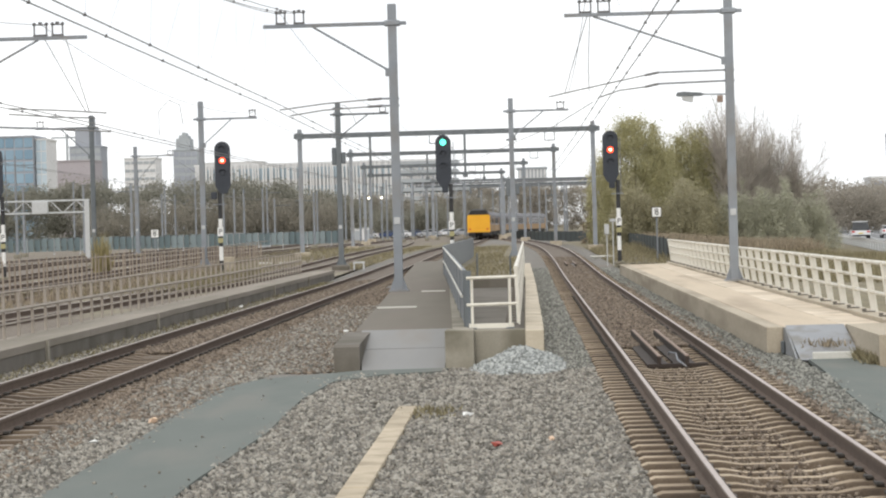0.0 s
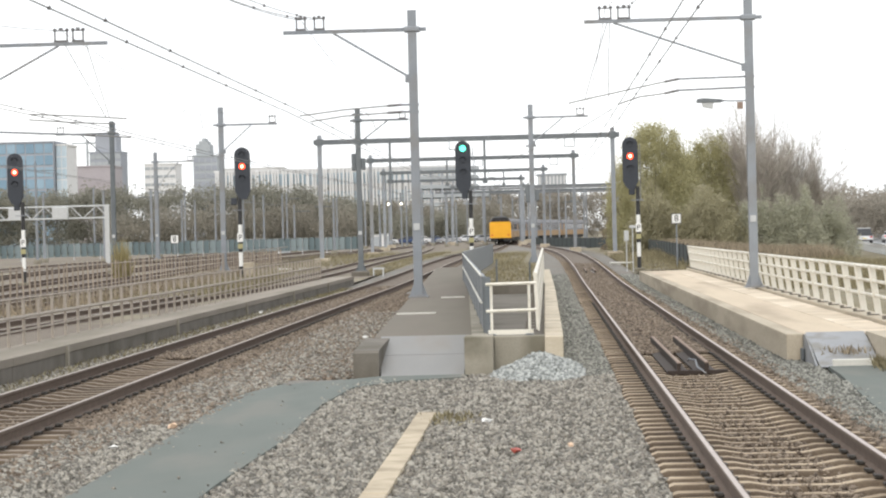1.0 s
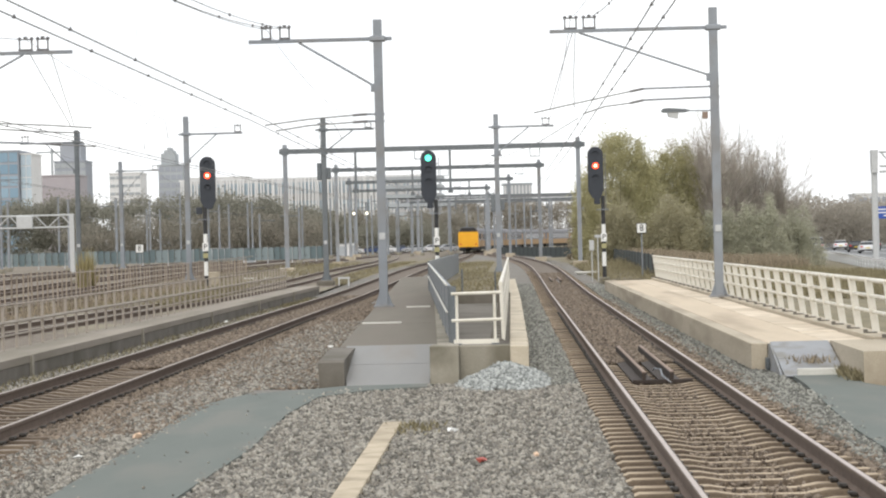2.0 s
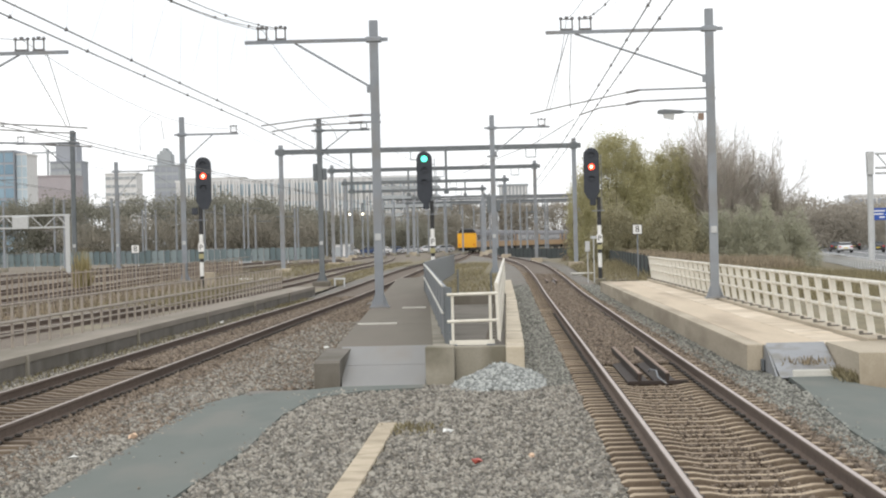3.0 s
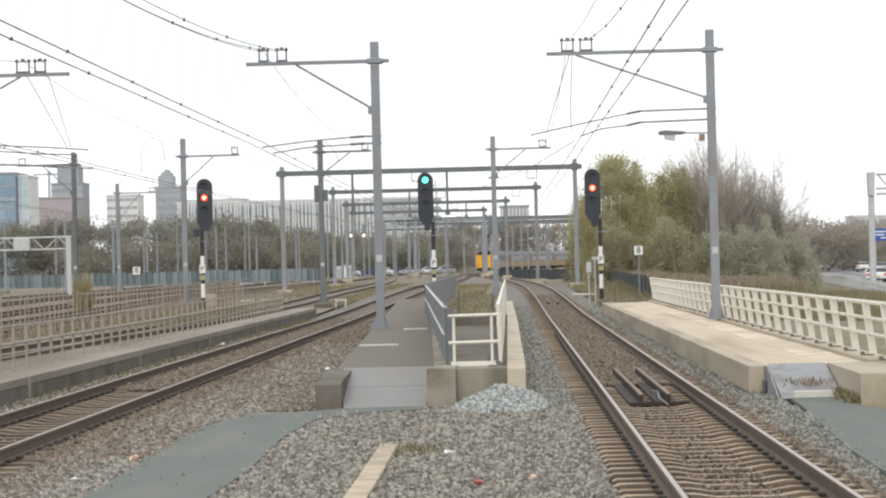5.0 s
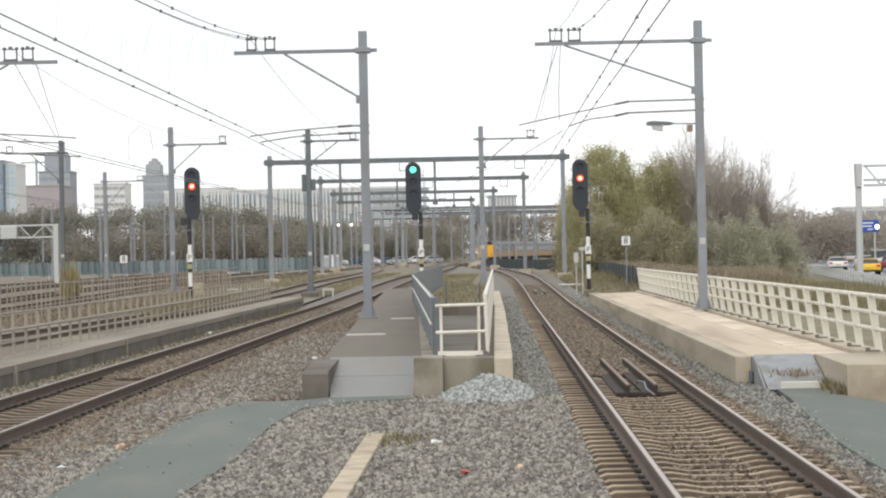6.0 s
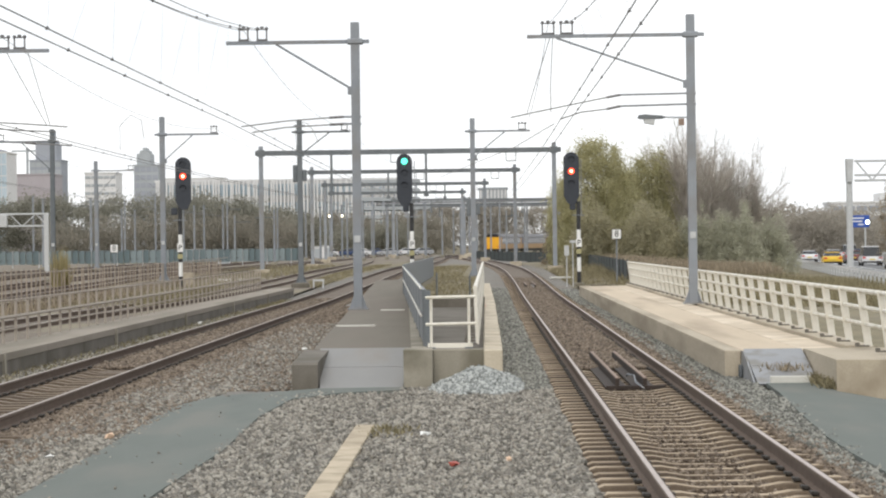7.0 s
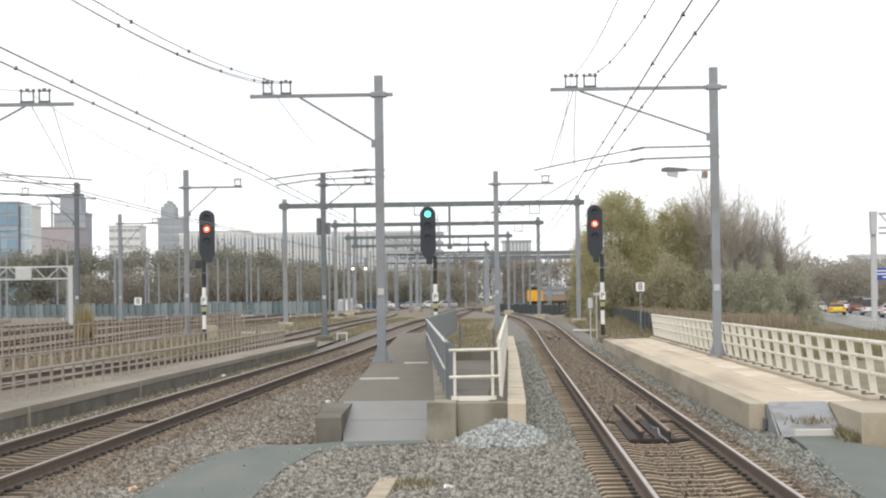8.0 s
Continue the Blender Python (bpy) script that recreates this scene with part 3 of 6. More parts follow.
def pit():
    """The walled trench beside the walkway."""
    t = thing("trench", (0, 0, 0), "low concrete trench walls beside the walkway", "retaining wall", "", "structure", plan=True)
    bm = bmesh.new()
    box(bm, (-1.115, 26.2, 0.28), (0.47, 0.46, 0.68), bevel=0.012)
    part("corner_block", bm, CONCRETE, t, "beige stained concrete corner block")
    bm = bmesh.new()
    box(bm, (-0.46, 26.30, 0.27), (0.84, 0.24, 0.66), bevel=0.01)
    part("front_wall", bm, CONCRETE, t)
    y = 26.45
    while y < 84:
        w = 3.2
        x0, x1 = -1.24 - 0.05 * (y - 26.4), -1.24 - 0.05 * (y + w - 26.4)
        bm = bmesh.new()
        prism(bm, [(x0, y), (x0 + 0.26, y), (x1 + 0.26, y + w - 0.015), (x1, y + w - 0.015)], -0.1, 0.61)
        part("left_wall", bm, CONCRETE, t)
        y += w
    y, k = 25.95, 0
    while y < 70:
        w = 1.05 if y < 34 else 3.0
        bm = bmesh.new()
        z = 0.60 + 0.006 * (k % 3)
        x = 0.0 if y < 45 else 0.0 - 0.004 * (y - 45)
        box(bm, (0.10 + x, y + w / 2, z / 2 - 0.05), (0.30 + 0.012 * (k % 2), w - 0.02, z + 0.1), bevel=0.014)
        part("wall_block", bm, CONCRETE_CREAM, t, at=pose(0, 0, 0))
        y, k = y + w, k + 1
    bm = bmesh.new()
    prism(bm, [(-0.98, 26.4), (-0.06, 26.4), (-0.06, 49), (-2.1, 49)], -0.1, 0.40)
    part("trench_floor", bm, CONCRETE_DARK, t, "olive-grey concrete floor of the trench")
    bm = bmesh.new()
    box(bm, (-1.05, 49.2, 0.45), (2.0, 0.35, 0.5))
    part("back_step", bm, CONCRETE_DARK, t)
    bm = bmesh.new()
    prism(bm, [(-2.1, 49.4), (-0.06, 49.4), (-0.2, 84), (-3.8, 84)], -0.1, 0.62)
    part("grass_bed", bm, SOIL, t, "overgrown grassy bed behind the trench")
    for x, y, h in ((-1.52, 49.6, 0.95), (-0.50, 49.6, 0.85)):
        bm = bmesh.new()
        rod(bm, (x, y, 0.4), (x, y, 0.5 + h), 0.03, n=6)
        part("marker_post", bm, GALV_DARK, t, "thin dark marker post")
    return t


pit()


def gate():
    t = thing("guard_rail", (-0.60, 26.42, 0.60), "small white tubular guard rail on the trench wall", "railing")
    for x in (-0.31, 0.31):
        bm = bmesh.new()
        rod(bm, (x, 0, 0), (x, 0, 0.84), 0.024)
        part("post", bm, WHITE_PAINT, t)
        bm = bmesh.new()
        box(bm, (x, 0, 0.012), (0.13, 0.12, 0.024))
        part("foot_plate", bm, GALV_DARK, t, "dark bolted foot plate")
    for z in (0.84, 0.40):
        bm = bmesh.new()
        rod(bm, (-0.40, -0.01, z), (0.42, -0.01, z + 0.01), 0.026)
        part("rail", bm, WHITE_PAINT, t)
    bm = bmesh.new()
    box(bm, (0, 0.02, 0.05), (0.74, 0.04, 0.08))
    part("toe_board", bm, WHITE_PAINT, t)
    return t


gate()


def grey_screen():
    t = thing("screen_fence", (0, 0, 0), "blue-grey sheet screen with light handrails beside the walkway", "fence", plan=True)
    def face(x):
        return -1.05 - 0.0622 * (x - 27.2)
    y = 27.0
    while y < 55:
        w = 2.8
        bm = bmesh.new()
        prism(bm, [(face(y) - 0.03, y), (face(y) + 0.03, y), (face(y + w) + 0.03, y + w - 0.02), (face(y + w) - 0.03, y + w - 0.02)], 0.66, 1.55)
        part("panel", bm, PANEL_GREY, t)
        bm = bmesh.new()
        box(bm, (face(y), y, 1.08), (0.07, 0.07, 0.96))
        part("post", bm, GALV_DARK, t)
        y += w
    for z, a, b in ((1.58, 27.0, 55.0), (1.12, 27.0, 55.0)):
        bm = bmesh.new()
        chain(bm, [(face(a) - 0.06, a, z), (face((a + b) / 2) - 0.06, (a + b) / 2, z), (face(b) - 0.06, b, z)], 0.022, 6)
        part("handrail", bm, PALE_EDGE, t, "pale handrail")
    bm = bmesh.new()
    box(bm, (-0.985, 26.9, 1.08), (0.10, 0.10, 0.94))
    part("end_post", bm, GALV_DARK, t)
    y = 55.0
    while y < 83:
        bm = bmesh.new()
        box(bm, (-2.82, y + 1.4, 1.15), (0.06, 2.78, 1.0))
        part("panel", bm, PANEL_GREY, t)
        y += 2.8
    return t


grey_screen()


def walkway_right():
    t = thing("walkway", (0, 0, 0), "raised beige concrete walkway with slab paving beside the track", "walkway", "", "structure", plan=True)
    y = 27.45
    for k in range(5):
        w = 8.55
        bm = bmesh.new()
        box(bm, (4.18, y + w / 2, 0.175), (0.28, w - 0.015, 0.54), bevel=0.012)
        part("edge_wall", bm, CONCRETE_PALE, t)
        y += w
    y = 27.45
    for k in range(29):
        for x0, x1, n in ((4.33, 5.36, 29), (5.375, 6.10, 1)):
            if k % n == 0:
                bm = bmesh.new()
                w = 1.47 * min(n, 29 - k)
                box(bm, ((x0 + x1) / 2, y + w / 2, 0.383), (x1 - x0 - 0.008, w - 0.02, 0.12), bevel=0.008)
                part("paving_slab", bm, PAVING if n > 1 else PAVING_PALE, t, at=pose(0, 0, random.uniform(-0.008, 0.006)))
        y += 1.47
    bm = bmesh.new()
    box(bm, (6.34, 49.0, 0.22), (0.46, 43.1, 0.58), bevel=0.01)
    part("plinth", bm, CONCRETE_PALE, t, "concrete plinth under the fence")
    bm = bmesh.new()
    box(bm, (5.3, 48.8, 0.13), (1.66, 42.5, 0.48))
    part("fill", bm, CONCRETE, t)
    bm = bmesh.new()
    prism(bm, [(5.34, 24.7), (7.6, 24.4), (7.6, 27.42), (5.37, 27.42)], -0.15, 0.47)
    part("end_block", bm, CONCRETE_PALE, t, "large stained concrete block with moss at its foot")
    bm = bmesh.new()
    prism(bm, [(26.05, -0.03), (27.43, -0.03), (27.43, 0.44), (27.2, 0.44)], 4.315, 4.345, "x")
    part("side_plate", bm, PLATE_BLUE, t, "bluish steel cheek plate beside the ramp")
    bm = bmesh.new()
    box(bm, (4.28, 27.30, 0.11), (0.05, 0.16, 0.20), bevel=0.01)
    part("junction_box", bm, GALV_DARK, t, "small dark blue box on the wall end")
    return t


walkway_right()


def white_fence(x0, slope, y0, y1, label, posts, lean, step, height, half=0.085):
    t = thing("white_fence", (0, 0, 0), label, "fence", plan=True)
    bm = bmesh.new()
    prism(bm, [(-half, 0), (half, 0), (half - lean, height), (-half - lean, height)], -0.012, 0.012, "y")
    blade = finish(bm, "post", WHITE_PAINT)
    bm = bmesh.new()
    box(bm, (0.02, 0, 0.012), (0.22, 0.12, 0.024))
    box(bm, (-0.06, 0.03, 0.035), (0.07, 0.07, 0.06))
    foot = finish(bm, "bolt_plate", CONCRETE_DARK)
    y = y0
    while y <= y1:
        x = x0 + slope * (y - y0)
        p = part("post", blade, None, t, at=pose(x, y, posts))
        part("bolt_plate", foot, None, p, at=pose(-0.13, -0.02, 0), label="dark bolted foot")
        y += step
    for f, r in ((0.975, 0.040), (0.685, 0.034), (0.39, 0.034)):
        bm = bmesh.new()
        z = posts + f * height
        off = -lean * f
        chain(bm, [(x0 + off, y0 - (0.7 if step > 1 else 0.0), z), (x0 + off + slope * (y1 - y0) / 2, (y0 + y1) / 2, z), (x0 + off + slope * (y1 - y0), y1, z)], r, 8)
        part("rail", bm, WHITE_PAINT, t)
    return t


white_fence(6.40, 0.0, 24.27, 71.5, "white painted steel fence with leaning blade posts on a plinth", 0.51, 0.13, 1.415, 0.96, 0.066)
white_fence(-0.16, 0.0016, 27.3, 66, "white steel fence with close blade posts along the trench wall", 0.61, 0.03, 0.9, 0.98, 0.028)


CONCRETE_COVER = surface("lichened_cover_slab", [(0.215, 0.188, 0.155), (0.30, 0.265, 0.22)], 1.6, 0.9, bump=0.2, stains=(0.20, 0.178, 0.14), stain_scale=0.9, per_object=0.2, squash=(1, 0.15, 1))


def walkway_left():
    t = thing("walkway", (0, 0, 0), "long weathered concrete kerb walkway along the yard", "walkway", "", "structure", plan=True)
    y, k = 23.6, -1
    while y < 74:
        bm = bmesh.new()
        box(bm, (-9.0, y + 1.5, 0.09), (0.14, 2.98, 0.56), bevel=0.01)
        part("edge_wall", bm, CONCRETE_DARK, t)
        if k % 3 == 1:
            bm = bmesh.new()
            box(bm, (-8.91, y + 0.02, 0.10), (0.07, 0.12, 0.56))
            part("joint_post", bm, CONCRETE, t)
        bm = bmesh.new()
        box(bm, (-9.42, y + 1.5, 0.328), (1.02, 2.985, 0.15), bevel=0.008)
        part("cover_slab", bm, CONCRETE_COVER, t)
        y, k = y + 3.0, k + 1
    return t


walkway_left()


def left_fence():
    t = thing("yard_fence", (-9.83, 26.49, 0.41), "beige steel post-and-rail fence on the yard walkway", "fence", plan=True)
    bm = bmesh.new()
    box(bm, (0, 0, 0.43), (0.055, 0.055, 0.87))
    post = finish(bm, "post", BEIGE_STEEL)
    for i in range(-3, 53):
        part("post", post, None, t, at=pose(-0.02 * (i * 0.878 > 20) * (i * 0.878 - 20) * 0.6, 0.878 * i, 0, random.uniform(-0.6, 0.6), random.uniform(-0.6, 0.6), 0))
    for z, r in ((0.87, 0.018), (0.52, 0.035), (0.27, 0.020)):
        bm = bmesh.new()
        chain(bm, [(0.0, -2.8, z), (0, 20, z), (-0.2, 36, z), (-0.31, 45.7, z)], r, 6)
        part("rail", bm, BEIGE_STEEL, t)
    return t


left_fence()


def second_fence():
    t = thing("yard_fence", (-17.0, 42, 0.05), "thin brown slatted fence deeper in the yard", "fence", plan=True)
    bm = bmesh.new()
    box(bm, (0, 0, 0.75), (0.05, 0.05, 1.5))
    post = finish(bm, "post", surface("brown_weathered_slat", [(0.22, 0.18, 0.14), (0.33, 0.275, 0.22)], 3, 0.9, per_object=0.4))
    for i in range(0, 100, 1):
        part("post", post, None, t, at=pose(random.uniform(-0.03, 0.03), 0.62 * i, random.uniform(-0.08, 0.05), 0, random.uniform(-1.5, 1.5), 0))
    for z in (1.4, 0.5):
        bm = bmesh.new()
        chain(bm, [(0, -2, z), (0, 30, z), (0, 64, z + 0.2)], 0.02, 5)
        part("rail", bm, BEIGE_STEEL, t)
    return t


second_fence()


# ---------------------------------------------------------------- masts and signals
def mast(x, y, z, height, arm_z, arm, brace, insul, label, pull=(), lamp=False, foundation=True, material=GALV, width=0.24, cap=0.0):
    """An overhead-line mast. arm: signed reach; brace: (reach of its upper end, height of its foot); insul: places along the arm."""
    t = thing("catenary_mast", (x, y, z), label, "mast", "overhead line masts")
    bm = bmesh.new()
    w = width / 2
    prism(bm, [(-w, -w), (w, -w), (w, -w * 0.7), (w * 0.3, -w * 0.6), (w * 0.3, w * 0.6), (w, w * 0.7), (w, w), (-w, w), (-w, w * 0.7), (-w * 0.3, w * 0.6), (-w * 0.3, -w * 0.6), (-w, -w * 0.7)], 0.0, height)
    part("post", bm, material, t)
    bm = bmesh.new()
    prism(bm, [(-w * 2.3, -w * 2.3), (w * 2.3, -w * 2.3), (w * 2.3, w * 2.3), (-w * 2.3, w * 2.3)], 0.0, 0.05)
    for s in (-1, 1):
        prism(bm, [(s * w, 0.05), (s * w * 2.1, 0.05), (s * w, 0.42)], -0.03, 0.03, "y")
    part("base_plate", bm, material, t)
    if foundation:
        bm = bmesh.new()
        box(bm, (0, 0, -0.28), (0.75, 0.75, 0.56), bevel=0.03)
        part("foundation", bm, CONCRETE, t, "pale concrete foundation block")
    s = 1 if arm > 0 else -1
    if arm:
        bm = bmesh.new()
        box(bm, (arm / 2 - s * 0.2, 0, arm_z), (abs(arm) + 0.4, 0.09, 0.10))
        part("cross_arm", bm, material, t)
        bm = bmesh.new()
        box(bm, (0, 0, arm_z), (width * 1.9, width * 1.3, 0.16), bevel=0.03)
        part("collar", bm, material, t)
        bm = bmesh.new()
        rod(bm, (s * w, 0, brace[1]), (brace[0], 0, arm_z - 0.05), 0.03, n=6)
        box(bm, (s * w, 0, brace[1] - 0.05), (0.2, 0.2, 0.22))
        part("brace", bm, material, t)
        for a, b in insul:
            bm = bmesh.new()
            for k in (a, b):
                rod(bm, (k, 0, arm_z + 0.05), (k, 0, arm_z + 0.38), 0.025, n=6)
                bmesh.ops.create_icosphere(bm, subdivisions=1, radius=0.06, matrix=Matrix.Translation((k, 0, arm_z + 0.40)))
            rod(bm, (a, 0, arm_z + 0.38), (b, 0, arm_z + 0.38), 0.018, n=6)
            box(bm, ((a + b) / 2, 0, arm_z + 0.42), (0.1, 0.1, 0.08))
            box(bm, ((a + b) / 2, 0, arm_z + 0.08), (abs(b - a) + 0.05, 0.1, 0.05))
            part("insulator", bm, CERAMIC, t, "dark insulator bracket")
    for z0, pts in pull:
        bm = bmesh.new()
        rod(bm, (0.15 * (1 if pts[0][0] < 0 else -1), 0, z0), pts[0][:1] + (0,) + pts[0][1:], 0.028, n=6)
        part("registration_tube", bm, material, t)
        bm = bmesh.new()
        a, b = pts[0], pts[1]
        rod(bm, (a[0], 0, a[1]), (b[0], 0, b[1]), 0.036, n=8)
        part("strain_insulator", bm, CERAMIC, t, "dark rod insulator")
        bm = bmesh.new()
        chain(bm, [(p[0], 0, p[1]) for p in pts[1:]], 0.020)
        part("steady_wire", bm, CABLE, t)
    bm = bmesh.new()
    box(bm, (0, -w - 0.02, 2.0), (0.17, 0.02, 0.19))
    part("number_plate", bm, PLATE_GREY, t, "small light grey plate")
    if lamp:
        bm = bmesh.new()
        chain(bm, [(0, 0.1, 5.43), (-0.6, 0.1, 5.44), (-1.0, 0.1, 5.46)], 0.022, 6)
        arm_ob = part("lamp_arm", bm, GALV, t)
        bm = bmesh.new()
        prism(bm, [(-1.55, 5.43), (-1.48, 5.40), (-0.85, 5.40), (-0.70, 5.44), (-0.85, 5.49), (-1.35, 5.53), (-1.52, 5.51)], -0.05, 0.25, "y")
        part("lamp_head", bm, GALV_DARK, arm_ob, "grey-blue lamp head")
        bm = bmesh.new()
        prism(bm, [(-1.36, 5.28), (-1.08, 5.22), (-1.05, 5.41), (-1.38, 5.41)], -0.03, 0.2, "y")
        part("lamp_bowl", bm, PLATE_GREY, arm_ob, "pale clouded lamp bowl")
        bm = bmesh.new()
        box(bm, (-0.28, 0.1, 5.3), (0.16, 0.14, 0.20))
        part("junction_box", bm, surface("brown_box", [(0.24, 0.17, 0.13), (0.31, 0.23, 0.18)], 5, 0.7), t, "small rust-brown box")
    if cap:
        bm = bmesh.new()
        box(bm, (0, 0, cap), (width * 2.2, 0.1, 0.08))
        part("top_bar", bm, GALV_DARK, t)
        for dx, dz, h in ((-0.25, 2.5, 0.9), (0.25, 2.6, 0.6)):
            bm = bmesh.new()
            box(bm, (dx, 0, cap - dz), (0.22, 0.3, h), bevel=0.03)
            part("switch_box", bm, GALV_DARK, t, "dark switch box on the mast")
    return t


mast(-3.62, 45.5, 0.50, 8.12, 7.58, -3.65, (-2.23, 6.25), [(-3.27, -3.03), (-2.76, -2.5)],
     "tall galvanised mast with a cross-arm standing on the middle walkway",
     pull=((5.45, ((-0.35, 5.46), (-0.75, 5.44), (-2.0, 5.36), (-3.25, 5.22))), (5.25, ((-0.35, 5.26), (-0.75, 5.24), (-2.0, 5.18), (-2.95, 5.05)))), foundation=False, width=0.24)
mast(6.03, 47.0, 0.50, 8.42, 7.84, -4.75, (-3.9, 6.45), [(-4.30, -3.97), (-3.76, -3.43)],
     "tall galvanised mast with a cross-arm on the beige walkway",
     pull=((6.13, ((-2.05, 6.11), (-2.45, 6.04), (-4.48, 5.65), (-5.26, 5.49))), (5.82, ((-2.06, 5.78), (-2.46, 5.70), (-3.2, 5.62), (-3.83, 5.42)))), lamp=True, foundation=False, width=0.24)
mast(-17.04, 85, 0.60, 8.66, 7.72, 3.0, (1.6, 6.37), [(2.6, 2.9)], "galvanised mast with a short cross-arm in the yard", width=0.26)
mast(-0.63, 85, 0.58, 8.38, 7.70, 3.05, (1.7, 6.40), [(2.45, 2.8)], "galvanised mast behind the trench with a cross-arm", width=0.26, cap=6.2)
mast(-9.65, 84, 0.42, 8.50, 7.87, 2.66, (1.55, 6.75), [(2.2, 2.5)], "dark grey mast with switch gear beside the brown track", material=GALV_DARK, width=0.26, cap=8.2)
mast(-25.3, 94, 0.6, 8.76, 8.05, -3.3, (-1.8, 6.4), [(-3.2, -2.85)], "dark slim mast with a cross-arm in the yard", material=GALV_DARK, width=0.24)
mast(-32.2, 133, 0.7, 8.9, 8.1, 3.2, (1.9, 6.1), [(2.7, 3.1)], "slim yard mast with a cross-arm", width=0.28)
mast(-16.3, 45.5, 0.2, 8.5, 7.75, 4.0, (2.6, 6.4), [(2.5, 2.85), (3.02, 3.31)], "yard mast whose cross-arm reaches over the siding",
     pull=((5.35, ((3.3, 5.15), (3.6, 5.12), (4.2, 5.08), (4.6, 5.04))),), width=0.27)
YARD_MASTS = [(-44.5, 140, 9.0), (-47.0, 150, 6.6), (-38.0, 138, 6.2), (-43.0, 175, 7.4), (-41.2, 168, 7.2), (-39.8, 165, 8.4), (-43.0, 190, 6.6), (-41.0, 188, 6.4),
              (-39.0, 190, 8.2), (-33.5, 185, 6.8), (-31.5, 180, 6.6), (-31.0, 190, 6.9), (-29.0, 186, 5.6), (-28.0, 200, 7.6), (-26.5, 205, 6.8), (-21.0, 160, 5.6),
              (-24.0, 215, 8.0), (-19.5, 190, 6.5), (-18.2, 212, 8.2), (-15.2, 200, 7.4), (-13.2, 215, 7.0), (-12.2, 222, 6.2), (-10.0, 218, 6.8), (-8.5, 230, 8.0), (2.8, 215, 6.4), (5.0, 205, 7.0), (-1.2, 228, 7.5),
              (-20.5, 230, 7.8), (-16.5, 238, 8.0), (-11.0, 240, 8.4), (-34.5, 215, 7.8), (-50.0, 185, 7.4), (-53.5, 190, 8.2),
              (-14.2, 246, 7.2), (-9.4, 250, 8.6), (-6.4, 238, 7.0), (-3.8, 246, 8.0), (0.8, 236, 7.4), (2.2, 250, 8.2), (4.4, 228, 6.6), (-17.8, 252, 7.0), (-12.6, 262, 8.4), (-5.2, 262, 7.6), (6.2, 240, 7.8), (-46.0, 205, 8.0), (-36.8, 196, 7.0)]
for i, (x, y, h) in enumerate(YARD_MASTS):
    t = thing("yard_mast", (x, y, rise(y)), "slender pale grey mast in the railway yard", "mast", "yard masts")
    bm = bmesh.new()
    rod(bm, (0, 0, 0), (0, 0, h), 0.13, 0.10, 8)
    part("post", bm, GALV, t)
    bm = bmesh.new()
    if i % 3 == 0:
        box(bm, (0.9 * (-1) ** i, 0, h - 0.8), (1.9, 0.07, 0.08))
    else:
        box(bm, (0, 0, h + 0.02), (0.4, 0.15, 0.06))
    part("top_fitting", bm, GALV_DARK, t)
    bm = bmesh.new()
    box(bm, (0, 0, 0.15), (0.6, 0.6, 0.5))
    part("foundation", bm, CONCRETE, t)


def portal(xl, xr, y, beam_z, drops, base=0.55, legs=(True, True)):
    t = thing("catenary_portal", (0, y, 0), "galvanised steel portal spanning the tracks", "portal", "overhead line portals")
    for x, on in zip((xl + 0.4, xr - 0.5), legs):
        if on:
            bm = bmesh.new()
            box(bm, (x, 0, (beam_z + 0.5 + base) / 2), (0.30, 0.30, beam_z + 0.5 - base))
            part("leg", bm, GALV, t)
            bm = bmesh.new()
            box(bm, (x, 0, base - 0.2), (1.05, 1.0, 0.75), bevel=0.04)
            part("foundation", bm, CONCRETE_PALE, t, "pale concrete foundation block")
    bm = bmesh.new()
    box(bm, ((xl + xr) / 2, 0, beam_z), (xr - xl, 0.35, 0.34))
    for x in (xl + 0.4, xr - 0.5):
        box(bm, (x, -0.02, beam_z), (0.5, 0.42, 0.46))
    part("beam", bm, GALV_DARK, t)
    for x, low in drops:
        bm = bmesh.new()
        box(bm, (x, -0.1, (beam_z + low) / 2), (0.16, 0.16, beam_z - low))
        box(bm, (x, -0.1, low), (0.35, 0.2, 0.3))
        part("hanger", bm, GALV_DARK, t)
    for x in (right_line(y), left_line(y)):
        bm = bmesh.new()
        for s in (-0.35, 0.35):
            rod(bm, (x + s, 0, beam_z - 0.15), (x + s, 0, beam_z - 0.75), 0.03, n=6)
        rod(bm, (x - 0.35, 0, beam_z - 0.75), (x + 0.35, 0, beam_z - 0.75), 0.03, n=6)
        part("wire_bracket", bm, GALV_DARK, t)
    return t


portal(-16.25, 5.4, 114, 8.95, [(-10.85, 6.05), (-4.15, 5.9)])
portal(-16.1, 3.2, 146, 9.03, [(-8.75, 6.7)])
portal(-18.0, 0.45, 177, 9.05, [(-4.4, 7.5)], 0.7)
portal(-20.0, -2.4, 205, 9.03, [(-9.5, 7.3)], 0.8)
portal(-14.0, -2.6, 239, 9.03, [(-8, 7.2)], 0.8)
portal(-3.0, 17.0, 262, 9.6, [(6, 7.5)], 0.8)
portal(-17.5, 3.0, 282, 9.3, [(-8, 7.4), (-2, 7.4)], 0.5)
portal(-12.0, 12.5, 304, 9.9, [(-4, 7.8), (5, 7.8)], 0.5)


